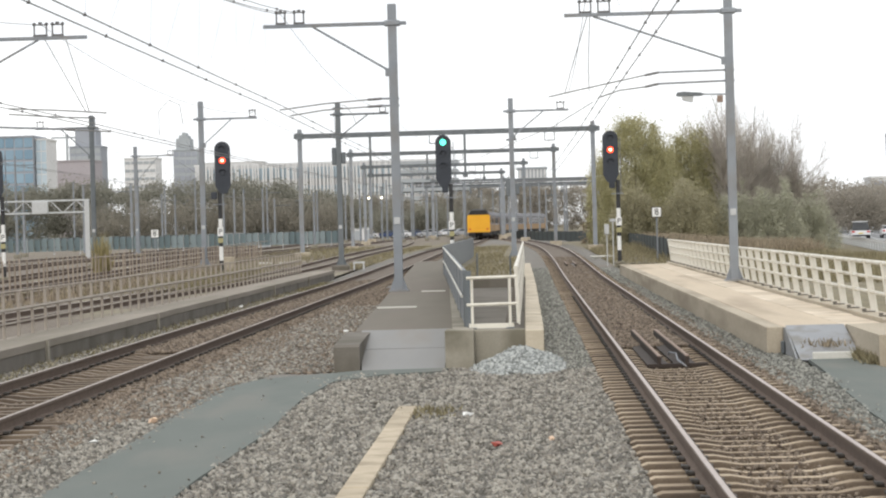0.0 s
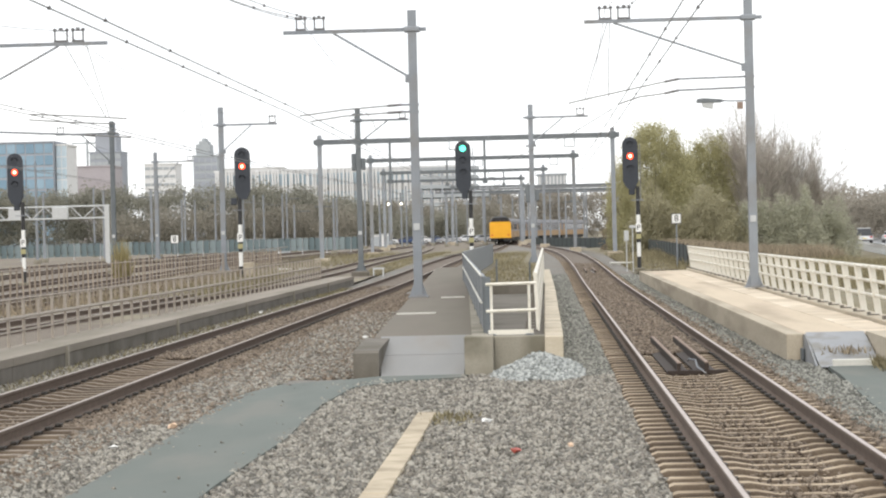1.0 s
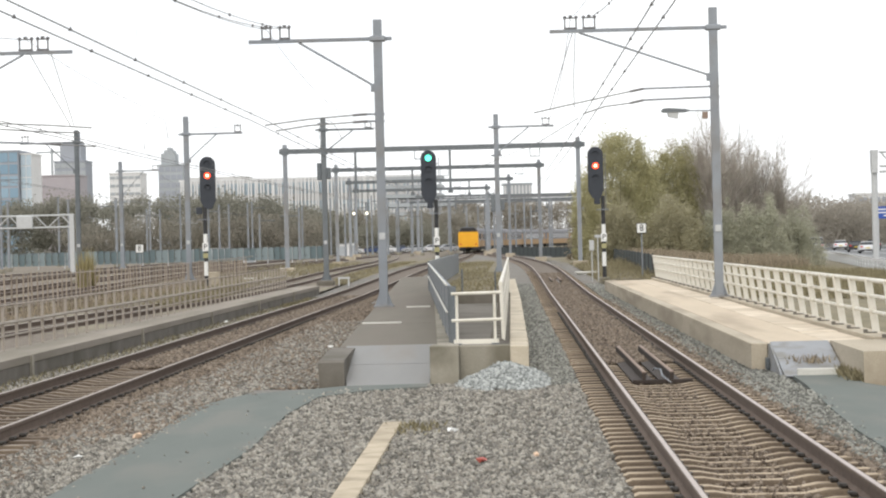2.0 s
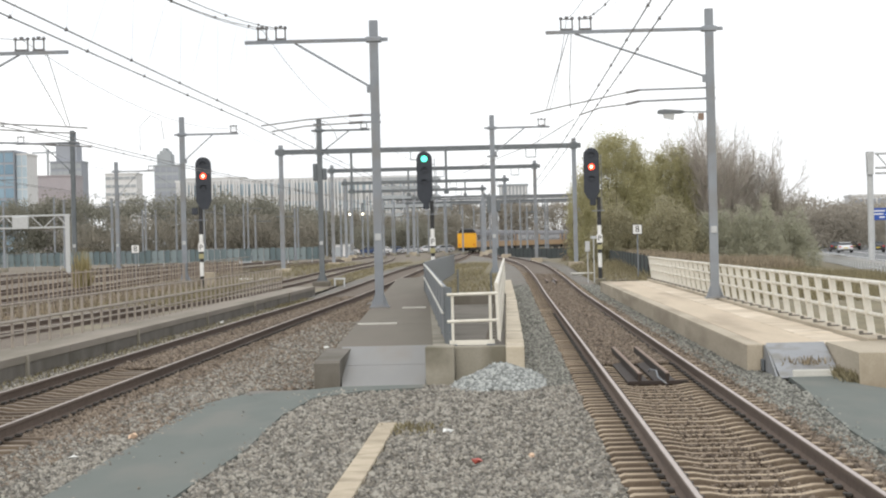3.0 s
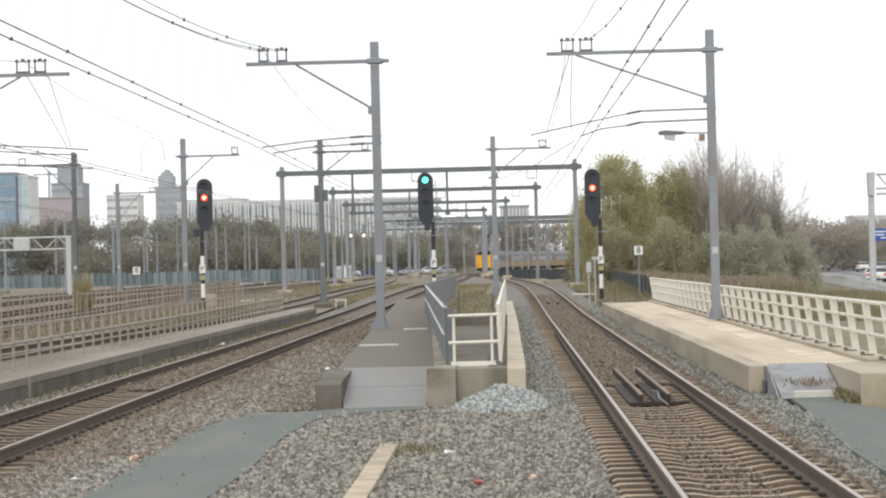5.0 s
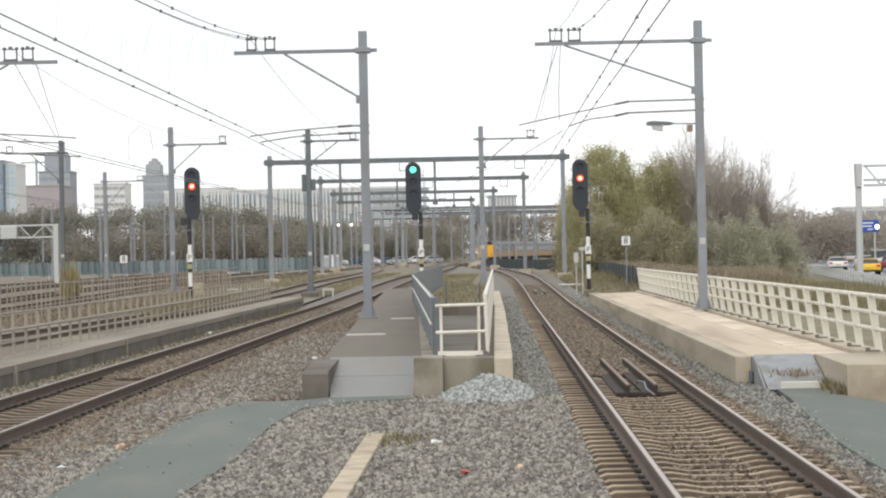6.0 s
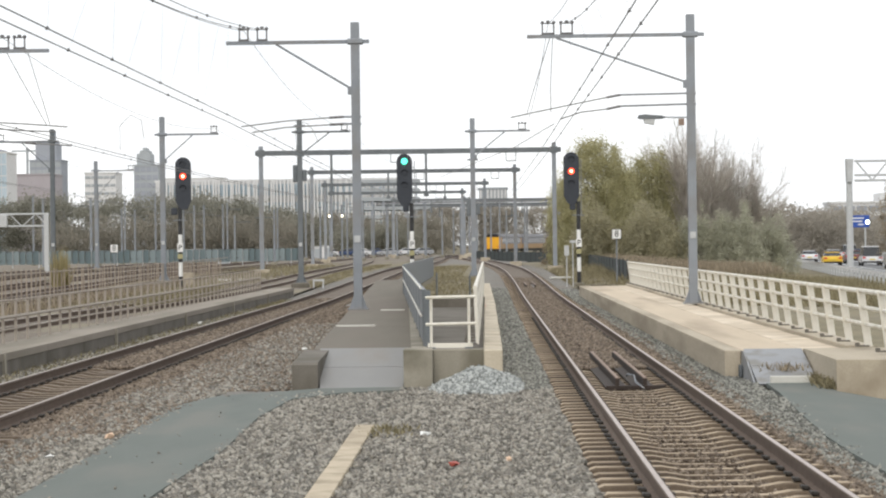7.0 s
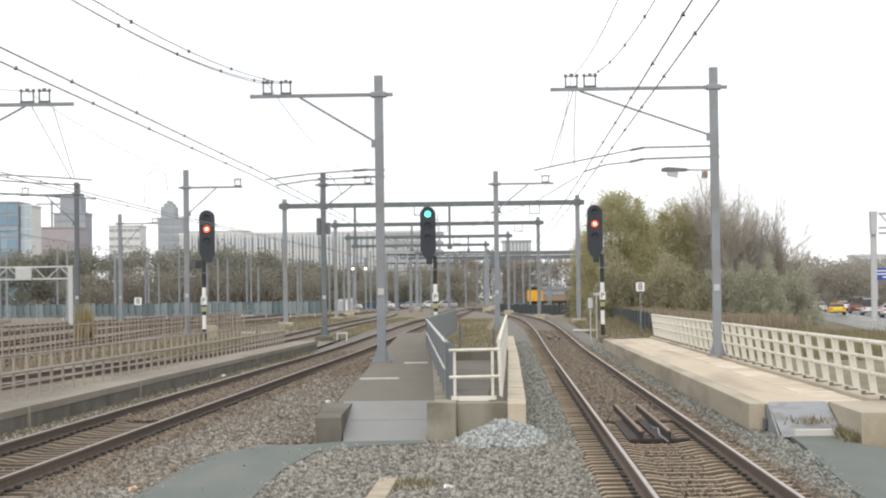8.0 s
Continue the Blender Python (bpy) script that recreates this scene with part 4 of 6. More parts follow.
def signal(x, y, z, light, lit_z, label, hx=-0.33):
    """A three-light signal: rounded black shell, hooded lenses, banded mast with plates."""
    t = thing("railway_signal", (x, y, z), label, "railway signal", "signals")
    lo, hi, w = 3.95, 6.55, 0.385
    out = [(hx - w, lo + 0.42), (hx - w * 0.55, lo + 0.10), (hx - w * 0.2, lo), (hx + w * 0.5, lo), (hx + w, lo + 0.42)]
    out += [(hx + w * math.cos(a), hi - w + w * math.sin(a)) for a in [math.pi * k / 10 for k in range(11)]]
    bm = bmesh.new()
    prism(bm, out, -0.10, 0.10, "y")
    shell = part("signal_head", bm, SIGNAL_BLACK, t, "rounded matt black signal shell")
    for lz in (hi - 0.37, hi - 0.95, hi - 1.55):
        on = abs(lz - lit_z) < 0.2
        bm = bmesh.new()
        rod(bm, (hx, -0.10, lz), (hx, -0.135, lz), 0.155 if on else 0.12, n=20)
        part("lens", bm, light if on else SIGNAL_BLACK, shell, "glowing signal lens" if on else "unlit lens")
        if on and light is RED_LIGHT:
            bm = bmesh.new()
            rod(bm, (hx, -0.134, lz), (hx, -0.142, lz), 0.075, n=16)
            part("lamp_core", bm, LAMP_CORE, shell, "bright core of the lit lens")
        bm = bmesh.new()
        arc = [(hx + 0.165 * math.cos(a), lz + 0.165 * math.sin(a)) for a in [math.pi * (k / 8) for k in range(9)]]
        for p, q in zip(arc, arc[1:]):
            vs = [bm.verts.new(v) for v in ((p[0], -0.10, p[1]), (q[0], -0.10, q[1]), (q[0], -0.21, q[1]), (p[0], -0.21, p[1]))]
            bm.faces.new(vs)
        bmesh.ops.solidify(bm, geom=bm.faces[:], thickness=0.012)
        part("hood", bm, SIGNAL_BLACK, shell)
    bands = [(0.0, 0.62, BAND_BLACK), (0.62, 1.32, BAND_WHITE), (1.32, 1.86, BAND_BLACK), (1.86, 2.70, BAND_WHITE), (2.70, 4.1, BAND_BLACK)]
    for a, b, m in bands:
        bm = bmesh.new()
        rod(bm, (0, 0, a), (0, 0, b), 0.10, n=12)
        part("mast_band", bm, m, t)
    bm = bmesh.new()
    box(bm, (-0.28, 0, 3.86), (0.3, 0.16, 0.35), bevel=0.03)
    part("cable_box", bm, SIGNAL_BLACK, t)
    bm = bmesh.new()
    box(bm, (-0.02, 0.05, 3.42), (0.62, 0.45, 0.04))
    part("step", bm, GALV, t, "small grey service step")
    bm = bmesh.new()
    rod(bm, (0.16, 0.25, 3.4), (0.16, 0.25, 6.2), 0.022, n=6)
    rod(bm, (0.16, 0.25, 4.4), (0.0, 0.1, 4.4), 0.02, n=6)
    rod(bm, (0.16, 0.25, 5.9), (-0.1, 0.1, 5.9), 0.02, n=6)
    part("ladder_rail", bm, GALV, t)
    bm = bmesh.new()
    box(bm, (0, -0.12, 2.05), (0.28, 0.02, 0.42))
    pl = part("letter_plate", bm, BAND_WHITE, t, "white plate with a letter")
    me = letters("P", 0.26)
    me.materials.append(BAND_BLACK)
    part("letter", me, None, pl, at=pose(0, -0.136, 2.05))
    bm = bmesh.new()
    box(bm, (0, -0.11, 1.62), (0.24, 0.03, 0.24))
    part("plate", bm, surface("yellow_grey_plate", [(0.30, 0.28, 0.14), (0.40, 0.37, 0.20)], 5, 0.7), t)
    bm = bmesh.new()
    box(bm, (0, 0, 0.0), (0.5, 0.5, 0.14), bevel=0.02)
    part("base", bm, CONCRETE, t)
    return t


signal(4.62, 80, 0.28, RED_LIGHT, 5.60, "black railway signal showing red on a banded mast")
signal(-3.66, 80, 0.30, GREEN_LIGHT, 6.18, "black railway signal showing green on a banded mast")
signal(-15.19, 80, 0.28, RED_LIGHT, 5.60, "black railway signal showing red in the yard", 0.18)
signal(-26.12, 80, 0.28, RED_LIGHT, 5.60, "black railway signal showing red beside the yard tracks")


def speed_sign(x, y, z, h):
    t = thing("speed_sign", (x, y, z), "white square speed sign with a black figure on a thin post", "sign", "speed signs")
    bm = bmesh.new()
    rod(bm, (0, 0, 0), (0, 0, h - 0.25), 0.035, n=8)
    part("post", bm, GALV, t)
    bm = bmesh.new()
    box(bm, (0, -0.04, h), (0.52, 0.02, 0.54), bevel=0.006)
    b = part("board", bm, BAND_WHITE, t)
    for dx, dz, sx, sz in ((0, 0.255, 0.52, 0.03), (0, -0.255, 0.52, 0.03), (0.245, 0, 0.03, 0.48), (-0.245, 0, 0.03, 0.48)):
        bm = bmesh.new()
        box(bm, (dx, -0.053, h + dz), (sx, 0.006, sz))
        part("border", bm, BAND_BLACK, b)
    me = letters("8", 0.34)
    me.materials.append(BAND_BLACK)
    part("figure", me, None, b, at=pose(0, -0.056, h))
    return t


speed_sign(6.9, 85, 0.22, 2.54)
speed_sign(-23.12, 100, 0.35, 1.99)

t = thing("trackside_cabinet", (4.03, 78, 0.2), "small grey trackside box on twin posts", "cabinet")
for s in (-0.12, 0.18):
    bm = bmesh.new()
    rod(bm, (s, 0, 0), (s, 0, 2.2 if s > 0 else 1.9), 0.03, n=6)
    part("post", bm, PLATE_GREY, t)
bm = bmesh.new()
box(bm, (-0.12, 0, 1.75), (0.22, 0.2, 0.5), bevel=0.02)
part("box", bm, PLATE_GREY, t)
bm = bmesh.new()
box(bm, (0.18, 0, 2.18), (0.3, 0.1, 0.14), bevel=0.02)
part("cap", bm, PLATE_GREY, t)

bm = bmesh.new()
box(bm, (0, 0, 0.11), (1.3, 0.5, 0.1), turn=8, bevel=0.02)
box(bm, (-0.3, 0, 0.03), (0.5, 0.4, 0.1))
single("concrete_slab", bm, PALE_EDGE, "loose pale concrete slab by the curve", "slab", at=pose(4.3, 92, 0.25))
for x, y, w in ((-15.6, 96.0, 0.8), (-14.7, 97.0, 0.5)):
    bm = bmesh.new()
    box(bm, (0, 0, 0.07), (w, 0.5, 0.16), turn=6, bevel=0.02)
    single("concrete_slab", bm, PALE_EDGE, "loose whitish slab lying in the yard", "slab", at=pose(x, y, rise(96)))
bm = bmesh.new()
box(bm, (0, 0, 0.38), (0.6, 0.5, 0.76), bevel=0.03)
single("equipment_box", bm, CONCRETE_PALE, "cream equipment box beside the yard signal", "equipment box", at=pose(-16.3, 88, 0.2))
bm = bmesh.new()
box(bm, (0, 0, 0.2), (0.9, 0.7, 0.44), bevel=0.06)
single("concrete_foot", bm, CONCRETE_DARK, "mossy round-edged concrete foot under the dark mast", "concrete block", at=pose(-9.65, 83.6, 0.02))
for x, y in ((-8.75, 84),):
    t = thing("barrier_trestle", (x, y, 0.12), "small pale grey trestle beside the dark mast", "trestle", "trestles")
    bm = bmesh.new()
    box(bm, (0, 0, 0.42), (0.6, 0.06, 0.10))
    part("board", bm, PLATE_GREY, t)
    for s in (-0.25, 0.25):
        bm = bmesh.new()
        rod(bm, (s, -0.2, 0), (s, 0, 0.4), 0.035, n=6)
        rod(bm, (s, 0.2, 0), (s, 0, 0.4), 0.035, n=6)
        part("leg", bm, PLATE_GREY, t)


# ---------------------------------------------------------------- overhead wires
def span(p, q, sag, n=18):
    p, q = Vector(p), Vector(q)
    return [tuple(p.lerp(q, i / n) - Vector((0, 0, 4 * sag * (i / n) * (1 - i / n)))) for i in range(n + 1)]


def overhead_line(stations, contact_gap, label):
    """stations: (y, x of the messenger, its height, x of the contact wires, their height, the gap between them)."""
    t = thing("overhead_line", (0, 0, 0), label, "overhead wire", "overhead wires", plan=True)
    for (ya, ma, za, ca, ha, *ga), (yb, mb, zb, cb, hb, *gb) in zip(stations, stations[1:]):
        ga, gb = (ga or [contact_gap])[0], (gb or [contact_gap])[0]
        sag = 1.55 * ((yb - ya) / 57) ** 2
        mess = span((ma, ya, za), (mb, yb, zb), sag)
        bm = bmesh.new()
        chain(bm, mess, 0.009, 4)
        part("messenger_wire", bm, CABLE, t)
        k = max(3, int((yb - ya) / 4.3))
        for s in (-0.5, 0.5):
            bm = bmesh.new()
            chain(bm, span((ca + s * ga, ya, ha), (cb + s * gb, yb, hb), 0.05), 0.0125, 5)
            wire = part("contact_wire", bm, CABLE, t)
            for i in range(1, k):
                f = (i + (0.0 if s < 0 else 0.35)) / k
                y = ya + (yb - ya) * f
                x, z = ca + s * ga + (cb + s * gb - ca - s * ga) * f, ha + (hb - ha) * f - 0.2 * f * (1 - f)
                bm = bmesh.new()
                prism(bm, [(x - 0.035, z - 0.015), (x + 0.035, z - 0.015), (x, z + 0.045)], y - 0.03, y + 0.03, "y")
                part("clamp", bm, CERAMIC, wire)
                mz = za + (zb - za) * f - 4 * sag * f * (1 - f)
                bm = bmesh.new()
                rod(bm, (x, y, z), (ma + (mb - ma) * f, y, mz), 0.0022, n=3)
                part("dropper", bm, CABLE, wire)


overhead_line([(-11.5, -6.66, 8.45, -7.03, 5.75, 0.43), (45.5, -6.76, 8.42, -7.0, 5.84, 0.40), (84, -7.2, 8.6, -6.9, 5.75), (114, -6.3, 8.2, -6.5, 5.8), (146, -5.9, 8.3, -6.0, 5.8), (205, -5.7, 8.3, -5.8, 5.8)],
              0.42, "twin contact wires and messenger over the brown track")
overhead_line([(-10, 1.95, 8.75, 2.47, 5.90, 0.37), (47, 1.9, 8.72, 2.42, 5.98, 0.30), (85, 2.1, 8.6, 2.2, 5.95), (114, 1.8, 8.2, 1.9, 5.9), (146, 0.9, 8.3, 0.9, 5.9), (205, -2.2, 8.3, -2.3, 5.9)],
              0.38, "twin contact wires and messenger over the polished track")
overhead_line([(-12, -13.3, 8.3, -12.9, 5.5), (45.5, -13.6, 8.32, -12.6, 5.55), (85, -14.2, 8.6, -12.9, 5.7), (114, -12.5, 8.2, -12.4, 5.8), (146, -12.2, 8.3, -12.2, 5.8)],
              0.40, "thin overhead wires over the siding")
overhead_line([(40, -20.8, 8.4, -20.8, 5.6), (94, -28.2, 8.9, -26.0, 5.9), (133, -29.5, 8.9, -29.0, 5.9), (190, -30, 8.4, -30, 5.9)], 0.4, "thin overhead wires over the yard")

def carrier(a, b, sag, label):
    """A sagging carrier wire with clamps along it."""
    t = thing("carrier_wire", (0, 0, 0), label, "overhead wire", "overhead wires", plan=True)
    pts = span(a, b, sag, 24)
    bm = bmesh.new()
    chain(bm, pts, 0.010, 5)
    part("wire", bm, CABLE, t)
    for i in range(2, 24, 2):
        x, y, z = pts[i]
        bm = bmesh.new()
        box(bm, (x, y, z), (0.045, 0.05, 0.06))
        part("clamp", bm, CERAMIC, t)


carrier((-6.42, -11.5, 8.45), (-6.40, 45.5, 8.44), 1.76, "sagging carrier wire over the brown track")
carrier((-6.30, -11.5, 8.42), (-6.14, 45.5, 8.44), 1.68, "second sagging carrier wire over the brown track")
carrier((2.42, -10, 8.75), (2.42, 47, 8.74), 1.8, "sagging carrier wire over the polished track")

t = thing("hanger_wires", (0, 0, 0), "fine hanger wires below a mast cross-arm", "overhead wire", plan=True)
for pts in ([(2.03, 47, 8.35), (1.98, 47, 7.5), (1.95, 47, 6.9), (1.95, 47, 6.12)], [(-13.5, 45.5, 7.9), (-12.4, 45.5, 5.85)], [(-12.9, 45.5, 7.9), (-12.3, 45.5, 5.85)],
            [(-14.6, 45.5, 5.98), (-13.0, 45.5, 5.88), (-11.8, 45.5, 5.78)], [(-14.6, 45.5, 5.82), (-13.2, 45.5, 5.7), (-12.4, 46.5, 5.72)],
            [(1.98, 47, 8.4), (1.62, 51, 7.3), (1.45, 55, 6.7)], [(2.05, 47, 5.80), (1.08, 57.3, 5.75), (0.01, 65.6, 5.78), (-2.3, 84, 5.85)], [(-7.0, 60, 5.9), (-7.05, 60, 6.6), (-6.9, 60, 6.95), (-6.6, 60, 6.9), (-6.35, 60, 6.6), (-6.2, 60, 6.2)], [(-13.6, 60, 6.0), (-13.6, 60, 6.9), (-13.2, 60, 7.3), (-12.8, 60, 7.1), (-12.7, 60, 6.4)]):
    bm = bmesh.new()
    chain(bm, pts, 0.020 if pts[0][0] == -14.6 else 0.012, 5)
    part("wire", bm, CABLE, t)


# ---------------------------------------------------------------- train
def train_car(length, cab, name_label):
    """One carriage: y runs forward from its rear end at 0."""
    t = thing("train_carriage", (0, 0, 0), name_label, "train carriage", "carriages of the train")
    def hull(z0, z1, inset, material, name, y0=0.0, y1=length, label=""):
        bm = bmesh.new()
        w = 1.42 - inset
        prism(bm, [(-w, z0), (w, z0), (w, z1), (-w, z1)], y0, y1, "y")
        return part(name, bm, material, t, label)
    hull(0.85, 1.78, 0.0, TRAIN_SIDE_SHADED, "lower_body")
    band = hull(1.78, 2.95, 0.0, TRAIN_BLUE, "window_band")
    hull(2.95, 3.15, 0.0, TRAIN_ROOF, "cant_rail")
    bm = bmesh.new()
    prism(bm, [(-1.42, 3.15), (1.42, 3.15), (1.15, 3.55), (0.6, 3.72), (-0.6, 3.72), (-1.15, 3.55)], 0.3, length - 0.3, "y")
    part("roof", bm, TRAIN_ROOF, t)
    hull(0.35, 0.85, 0.25, TRAIN_DARK, "underframe", 1.0, length - 1.0)
    for side in (-1, 1):
        y = 3.2
        while y < length - 3:
            bm = bmesh.new()
            box(bm, (side * 1.425, y, 2.4), (0.02, 1.5, 0.8))
            part("window", bm, GLASS_DARK, band)
            y += 2.05
        for y in (1.6, length - 1.6):
            bm = bmesh.new()
            box(bm, (side * 1.43, y, 1.95), (0.03, 1.3, 2.0))
            part("door", bm, TRAIN_SIDE_SHADED, t, "yellow sliding door in the shaded side colour")
    for y in (2.8, length - 2.8):
        bm = bmesh.new()
        box(bm, (0, y, 0.5), (2.2, 2.6, 0.4))
        bogie = part("bogie", bm, TRAIN_DARK, t)
        for dy in (-1.2, 1.2):
            for s in (-0.75, 0.75):
                bm = bmesh.new()
                rod(bm, (s - 0.07, y + dy, 0.45), (s + 0.07, y + dy, 0.45), 0.44, n=16)
                part("wheel", bm, TRAIN_DARK, bogie)
    if cab:
        bm = bmesh.new()
        prism(bm, [(-1.44, 0.85), (1.44, 0.85), (1.44, 2.9), (1.30, 3.05), (-1.30, 3.05), (-1.44, 2.9)], -0.55, 0.9, "y")
        nose = part("nose", bm, TRAIN_YELLOW, t, "blunt yellow end of the train")
        bm = bmesh.new()
        prism(bm, [(-1.30, 3.05), (1.30, 3.05), (0.95, 3.62), (-0.95, 3.62)], -0.40, 1.8, "y")
        part("cab_roof", bm, TRAIN_DARK, t, "dark raised cab roof")
        for s in (-1, 1):
            bm = bmesh.new()
            box(bm, (s * 1.1, -0.57, 1.25), (0.22, 0.04, 0.18))
            part("tail_lamp", bm, TAIL_RED, nose)
            bm = bmesh.new()
            box(bm, (s * 0.85, -0.6, 0.6), (0.9, 0.3, 0.5), bevel=0.08)
            part("buffer_beam", bm, TRAIN_DARK, t)
        bm = bmesh.new()
        rod(bm, (0, -0.3, 0.75), (0, -0.9, 0.72), 0.14, n=8)
        part("coupler", bm, TRAIN_DARK, t)
        bm = bmesh.new()
        box(bm, (0, -0.3, 3.75), (1.9, 0.08, 0.06))
        box(bm, (0.75, -0.1, 3.6), (0.06, 0.06, 0.4))
        box(bm, (-0.75, -0.1, 3.6), (0.06, 0.06, 0.4))
        part("roof_gear", bm, GALV_DARK, t)
    return t


CAR_LEN = 25.6
carriages = [train_car(25.0, i == 0, "yellow tail carriage of a departing passenger train" if i == 0 else "yellow and dark blue passenger train carriage") for i in range(6)]
ARC = [(left_line(y), y * ALONG) for y in np.arange(180, 520, 0.5)]
ARC_S = [0.0]
for (xa, ya), (xb, yb) in zip(ARC, ARC[1:]):
    ARC_S.append(ARC_S[-1] + math.hypot(xb - xa, yb - ya))


def on_line(s):
    return float(np.interp(s, ARC_S, [p[0] for p in ARC])), float(np.interp(s, ARC_S, [p[1] for p in ARC]))


def train_rows(i):
    rows = []
    for k in range(17):
        tt = 0.5 * k
        s = (204.0 - 180.0) * ALONG + 20.8 * tt + CAR_LEN * i
        (xa, ya), (xb, yb) = on_line(s), on_line(s + 25.0)
        rows.append((tt, pose(xa, ya, 0.17 + 0.45 - 0.02, 0, 0, -math.degrees(math.atan2(xb - xa, yb - ya)))))
    return rows


# ---------------------------------------------------------------- motorway and cars
def road_x(y):
    return 29.5 + 0.125 * (y - 125) + 0.00010 * max(0, y - 190) ** 2


def road_strip(x0, x1, z, name, material, label, category, ys):
    bm = bmesh.new()
    rows = [(bm.verts.new((road_x(y) + x0, y, z)), bm.verts.new((road_x(y) + x1, y, z))) for y in ys]
    for a, b in zip(rows, rows[1:]):
        bm.faces.new((a[0], a[1], b[1], b[0]))
    ext = bmesh.ops.extrude_face_region(bm, geom=bm.faces[:])["geom"]
    bmesh.ops.translate(bm, verts=[v for v in ext if isinstance(v, bmesh.types.BMVert)], vec=(0, 0, -0.2))
    return single(name, bm, material, label, category, "structure")


ROAD_Y = list(range(20, 480, 10))
ROAD_Z = -0.20
road_strip(-3.2, 17.0, ROAD_Z, "road", ROAD, "light grey motorway carriageway", "road", ROAD_Y)
for off in (-2.1, 1.8, 5.4, 9.0):
    road_strip(off - 0.08, off + 0.08, ROAD_Z + 0.006, "lane_line", BAND_WHITE, "white painted lane line on the motorway", "road marking", ROAD_Y)


def crash_barrier(off, y0, y1):
    t = thing("crash_barrier", (0, 0, 0), "galvanised motorway crash barrier on short posts", "crash barrier", plan=True)
    prof = [(0.0, 0.45), (0.05, 0.50), (0.0, 0.56), (0.0, 0.62), (0.05, 0.68), (0.0, 0.75), (-0.03, 0.75), (-0.03, 0.45)]
    bm = bmesh.new()
    sweep(bm, prof, [(road_x(y) + off, y, ROAD_Z) for y in range(y0, y1, 4)])
    part("beam", bm, CLAD_WHITE, t)
    bm = bmesh.new()
    box(bm, (0, 0, 0.3), (0.12, 0.14, 0.6))
    post = finish(bm, "post", PLATE_GREY)
    for y in range(y0, y1 - 4, 2):
        part("post", post, None, t, at=pose(road_x(y) + off - 0.08, y, ROAD_Z))


crash_barrier(-3.4, 40, 170)
crash_barrier(13.0, 60, 300)


def car(paint, label, van=False):
    t = thing("car", (0, 0, 0), label, "car", "cars on the motorway")
    l, w = (4.9, 0.98) if van else (4.4, 0.90)
    top = 1.85 if van else 1.34
    bm = bmesh.new()
    side = [(0.0, 0.30), (0.0, 0.75), (0.12, 0.95), (1.0, 1.0), (l - 1.2, 0.92), (l - 0.1, 0.75), (l, 0.55), (l, 0.30)]
    prism(bm, side, -w, w, "x")
    bmesh.ops.bevel(bm, geom=bm.edges[:], offset=0.06, segments=2, affect="EDGES")
    body = part("body", bm, PAINTS[paint], t)
    bm = bmesh.new()
    a, b, c, d = (0.05, 0.25, 3.4, 4.2) if van else (0.25, 0.85, 2.5, 3.4)
    lo = [bm.verts.new(v) for v in ((-w + .05, a, 0.93), (w - .05, a, 0.93), (w - .05, d, 0.92), (-w + .05, d, 0.92))]
    hi = [bm.verts.new(v) for v in ((-w + .22, b, top - 0.06), (w - .22, b, top - 0.06), (w - .22, c, top - 0.06), (-w + .22, c, top - 0.06))]
    for k in range(4):
        bm.faces.new((lo[k], lo[(k + 1) % 4], hi[(k + 1) % 4], hi[k]))
    bm.faces.new(hi)
    part("cabin_glass", bm, GLASS_DARK, t, "dark car windows")
    bm = bmesh.new()
    box(bm, (0, (b + c) / 2, top - 0.03), (2 * w - 0.42, c - b + 0.06, 0.08), bevel=0.03)
    part("roof", bm, PAINTS[paint], t)
    for s in (-1, 1):
        for y in (0.85, l - 0.85):
            bm = bmesh.new()
            rod(bm, (s * (w - 0.2), y, 0.32), (s * (w + 0.01), y, 0.32), 0.32, n=16)
            wheel = part("wheel", bm, TYRE, t)
            bm = bmesh.new()
            rod(bm, (s * w, y, 0.32), (s * (w + 0.02), y, 0.32), 0.2, n=12)
            part("rim", bm, PLATE_GREY, wheel)
        bm = bmesh.new()
        box(bm, (s * (w - 0.2), -0.005, 0.78), (0.3, 0.04, 0.16))
        part("tail_lamp", bm, TAIL_RED, body)
    bm = bmesh.new()
    box(bm, (0, -0.02, 0.38), (2 * w - 0.1, 0.06, 0.14), bevel=0.02)
    part("bumper", bm, TRAIN_DARK, t)
    bm = bmesh.new()
    box(bm, (0, -0.045, 0.62), (0.5, 0.02, 0.11))
    part("plate_bar", bm, surface("plate_bar", [(0.6, 0.45, 0.05), (0.7, 0.55, 0.08)], 3, 0.5), body)
    return t


# paint, van, lane offset, distance at the start, speed
TRAFFIC = [("yellow", 0, 0.0, -13.5, 24), ("white", 0, 3.9, -32, 24), ("white", 1, 3.7, -14, 24), ("white", 0, -0.3, 12, 24), ("red", 0, 3.7, 3, 24),
           ("white", 0, 3.7, 26, 24), ("white", 1, 7.3, 44, 24), ("black", 0, 7.3, 131, 24), ("white", 0, 3.6, 135, 24), ("white", 0, 7.3, 104, 24),
           ("black", 0, 3.6, 150, 24), ("white", 1, 0.0, 170, 24), ("blue", 0, 7.3, 30, 24), ("silver", 0, 7.3, 81, 24), ("red", 0, 7.3, -12, 24),
           ("white", 0, 3.6, 175, 24), ("black", 0, 7.3, 166, 24)]
CARS = [(car(p, f"{p} van driving along the motorway" if v else f"{p} car driving along the motorway", bool(v)), lane, d0, sp) for p, v, lane, d0, sp in TRAFFIC]


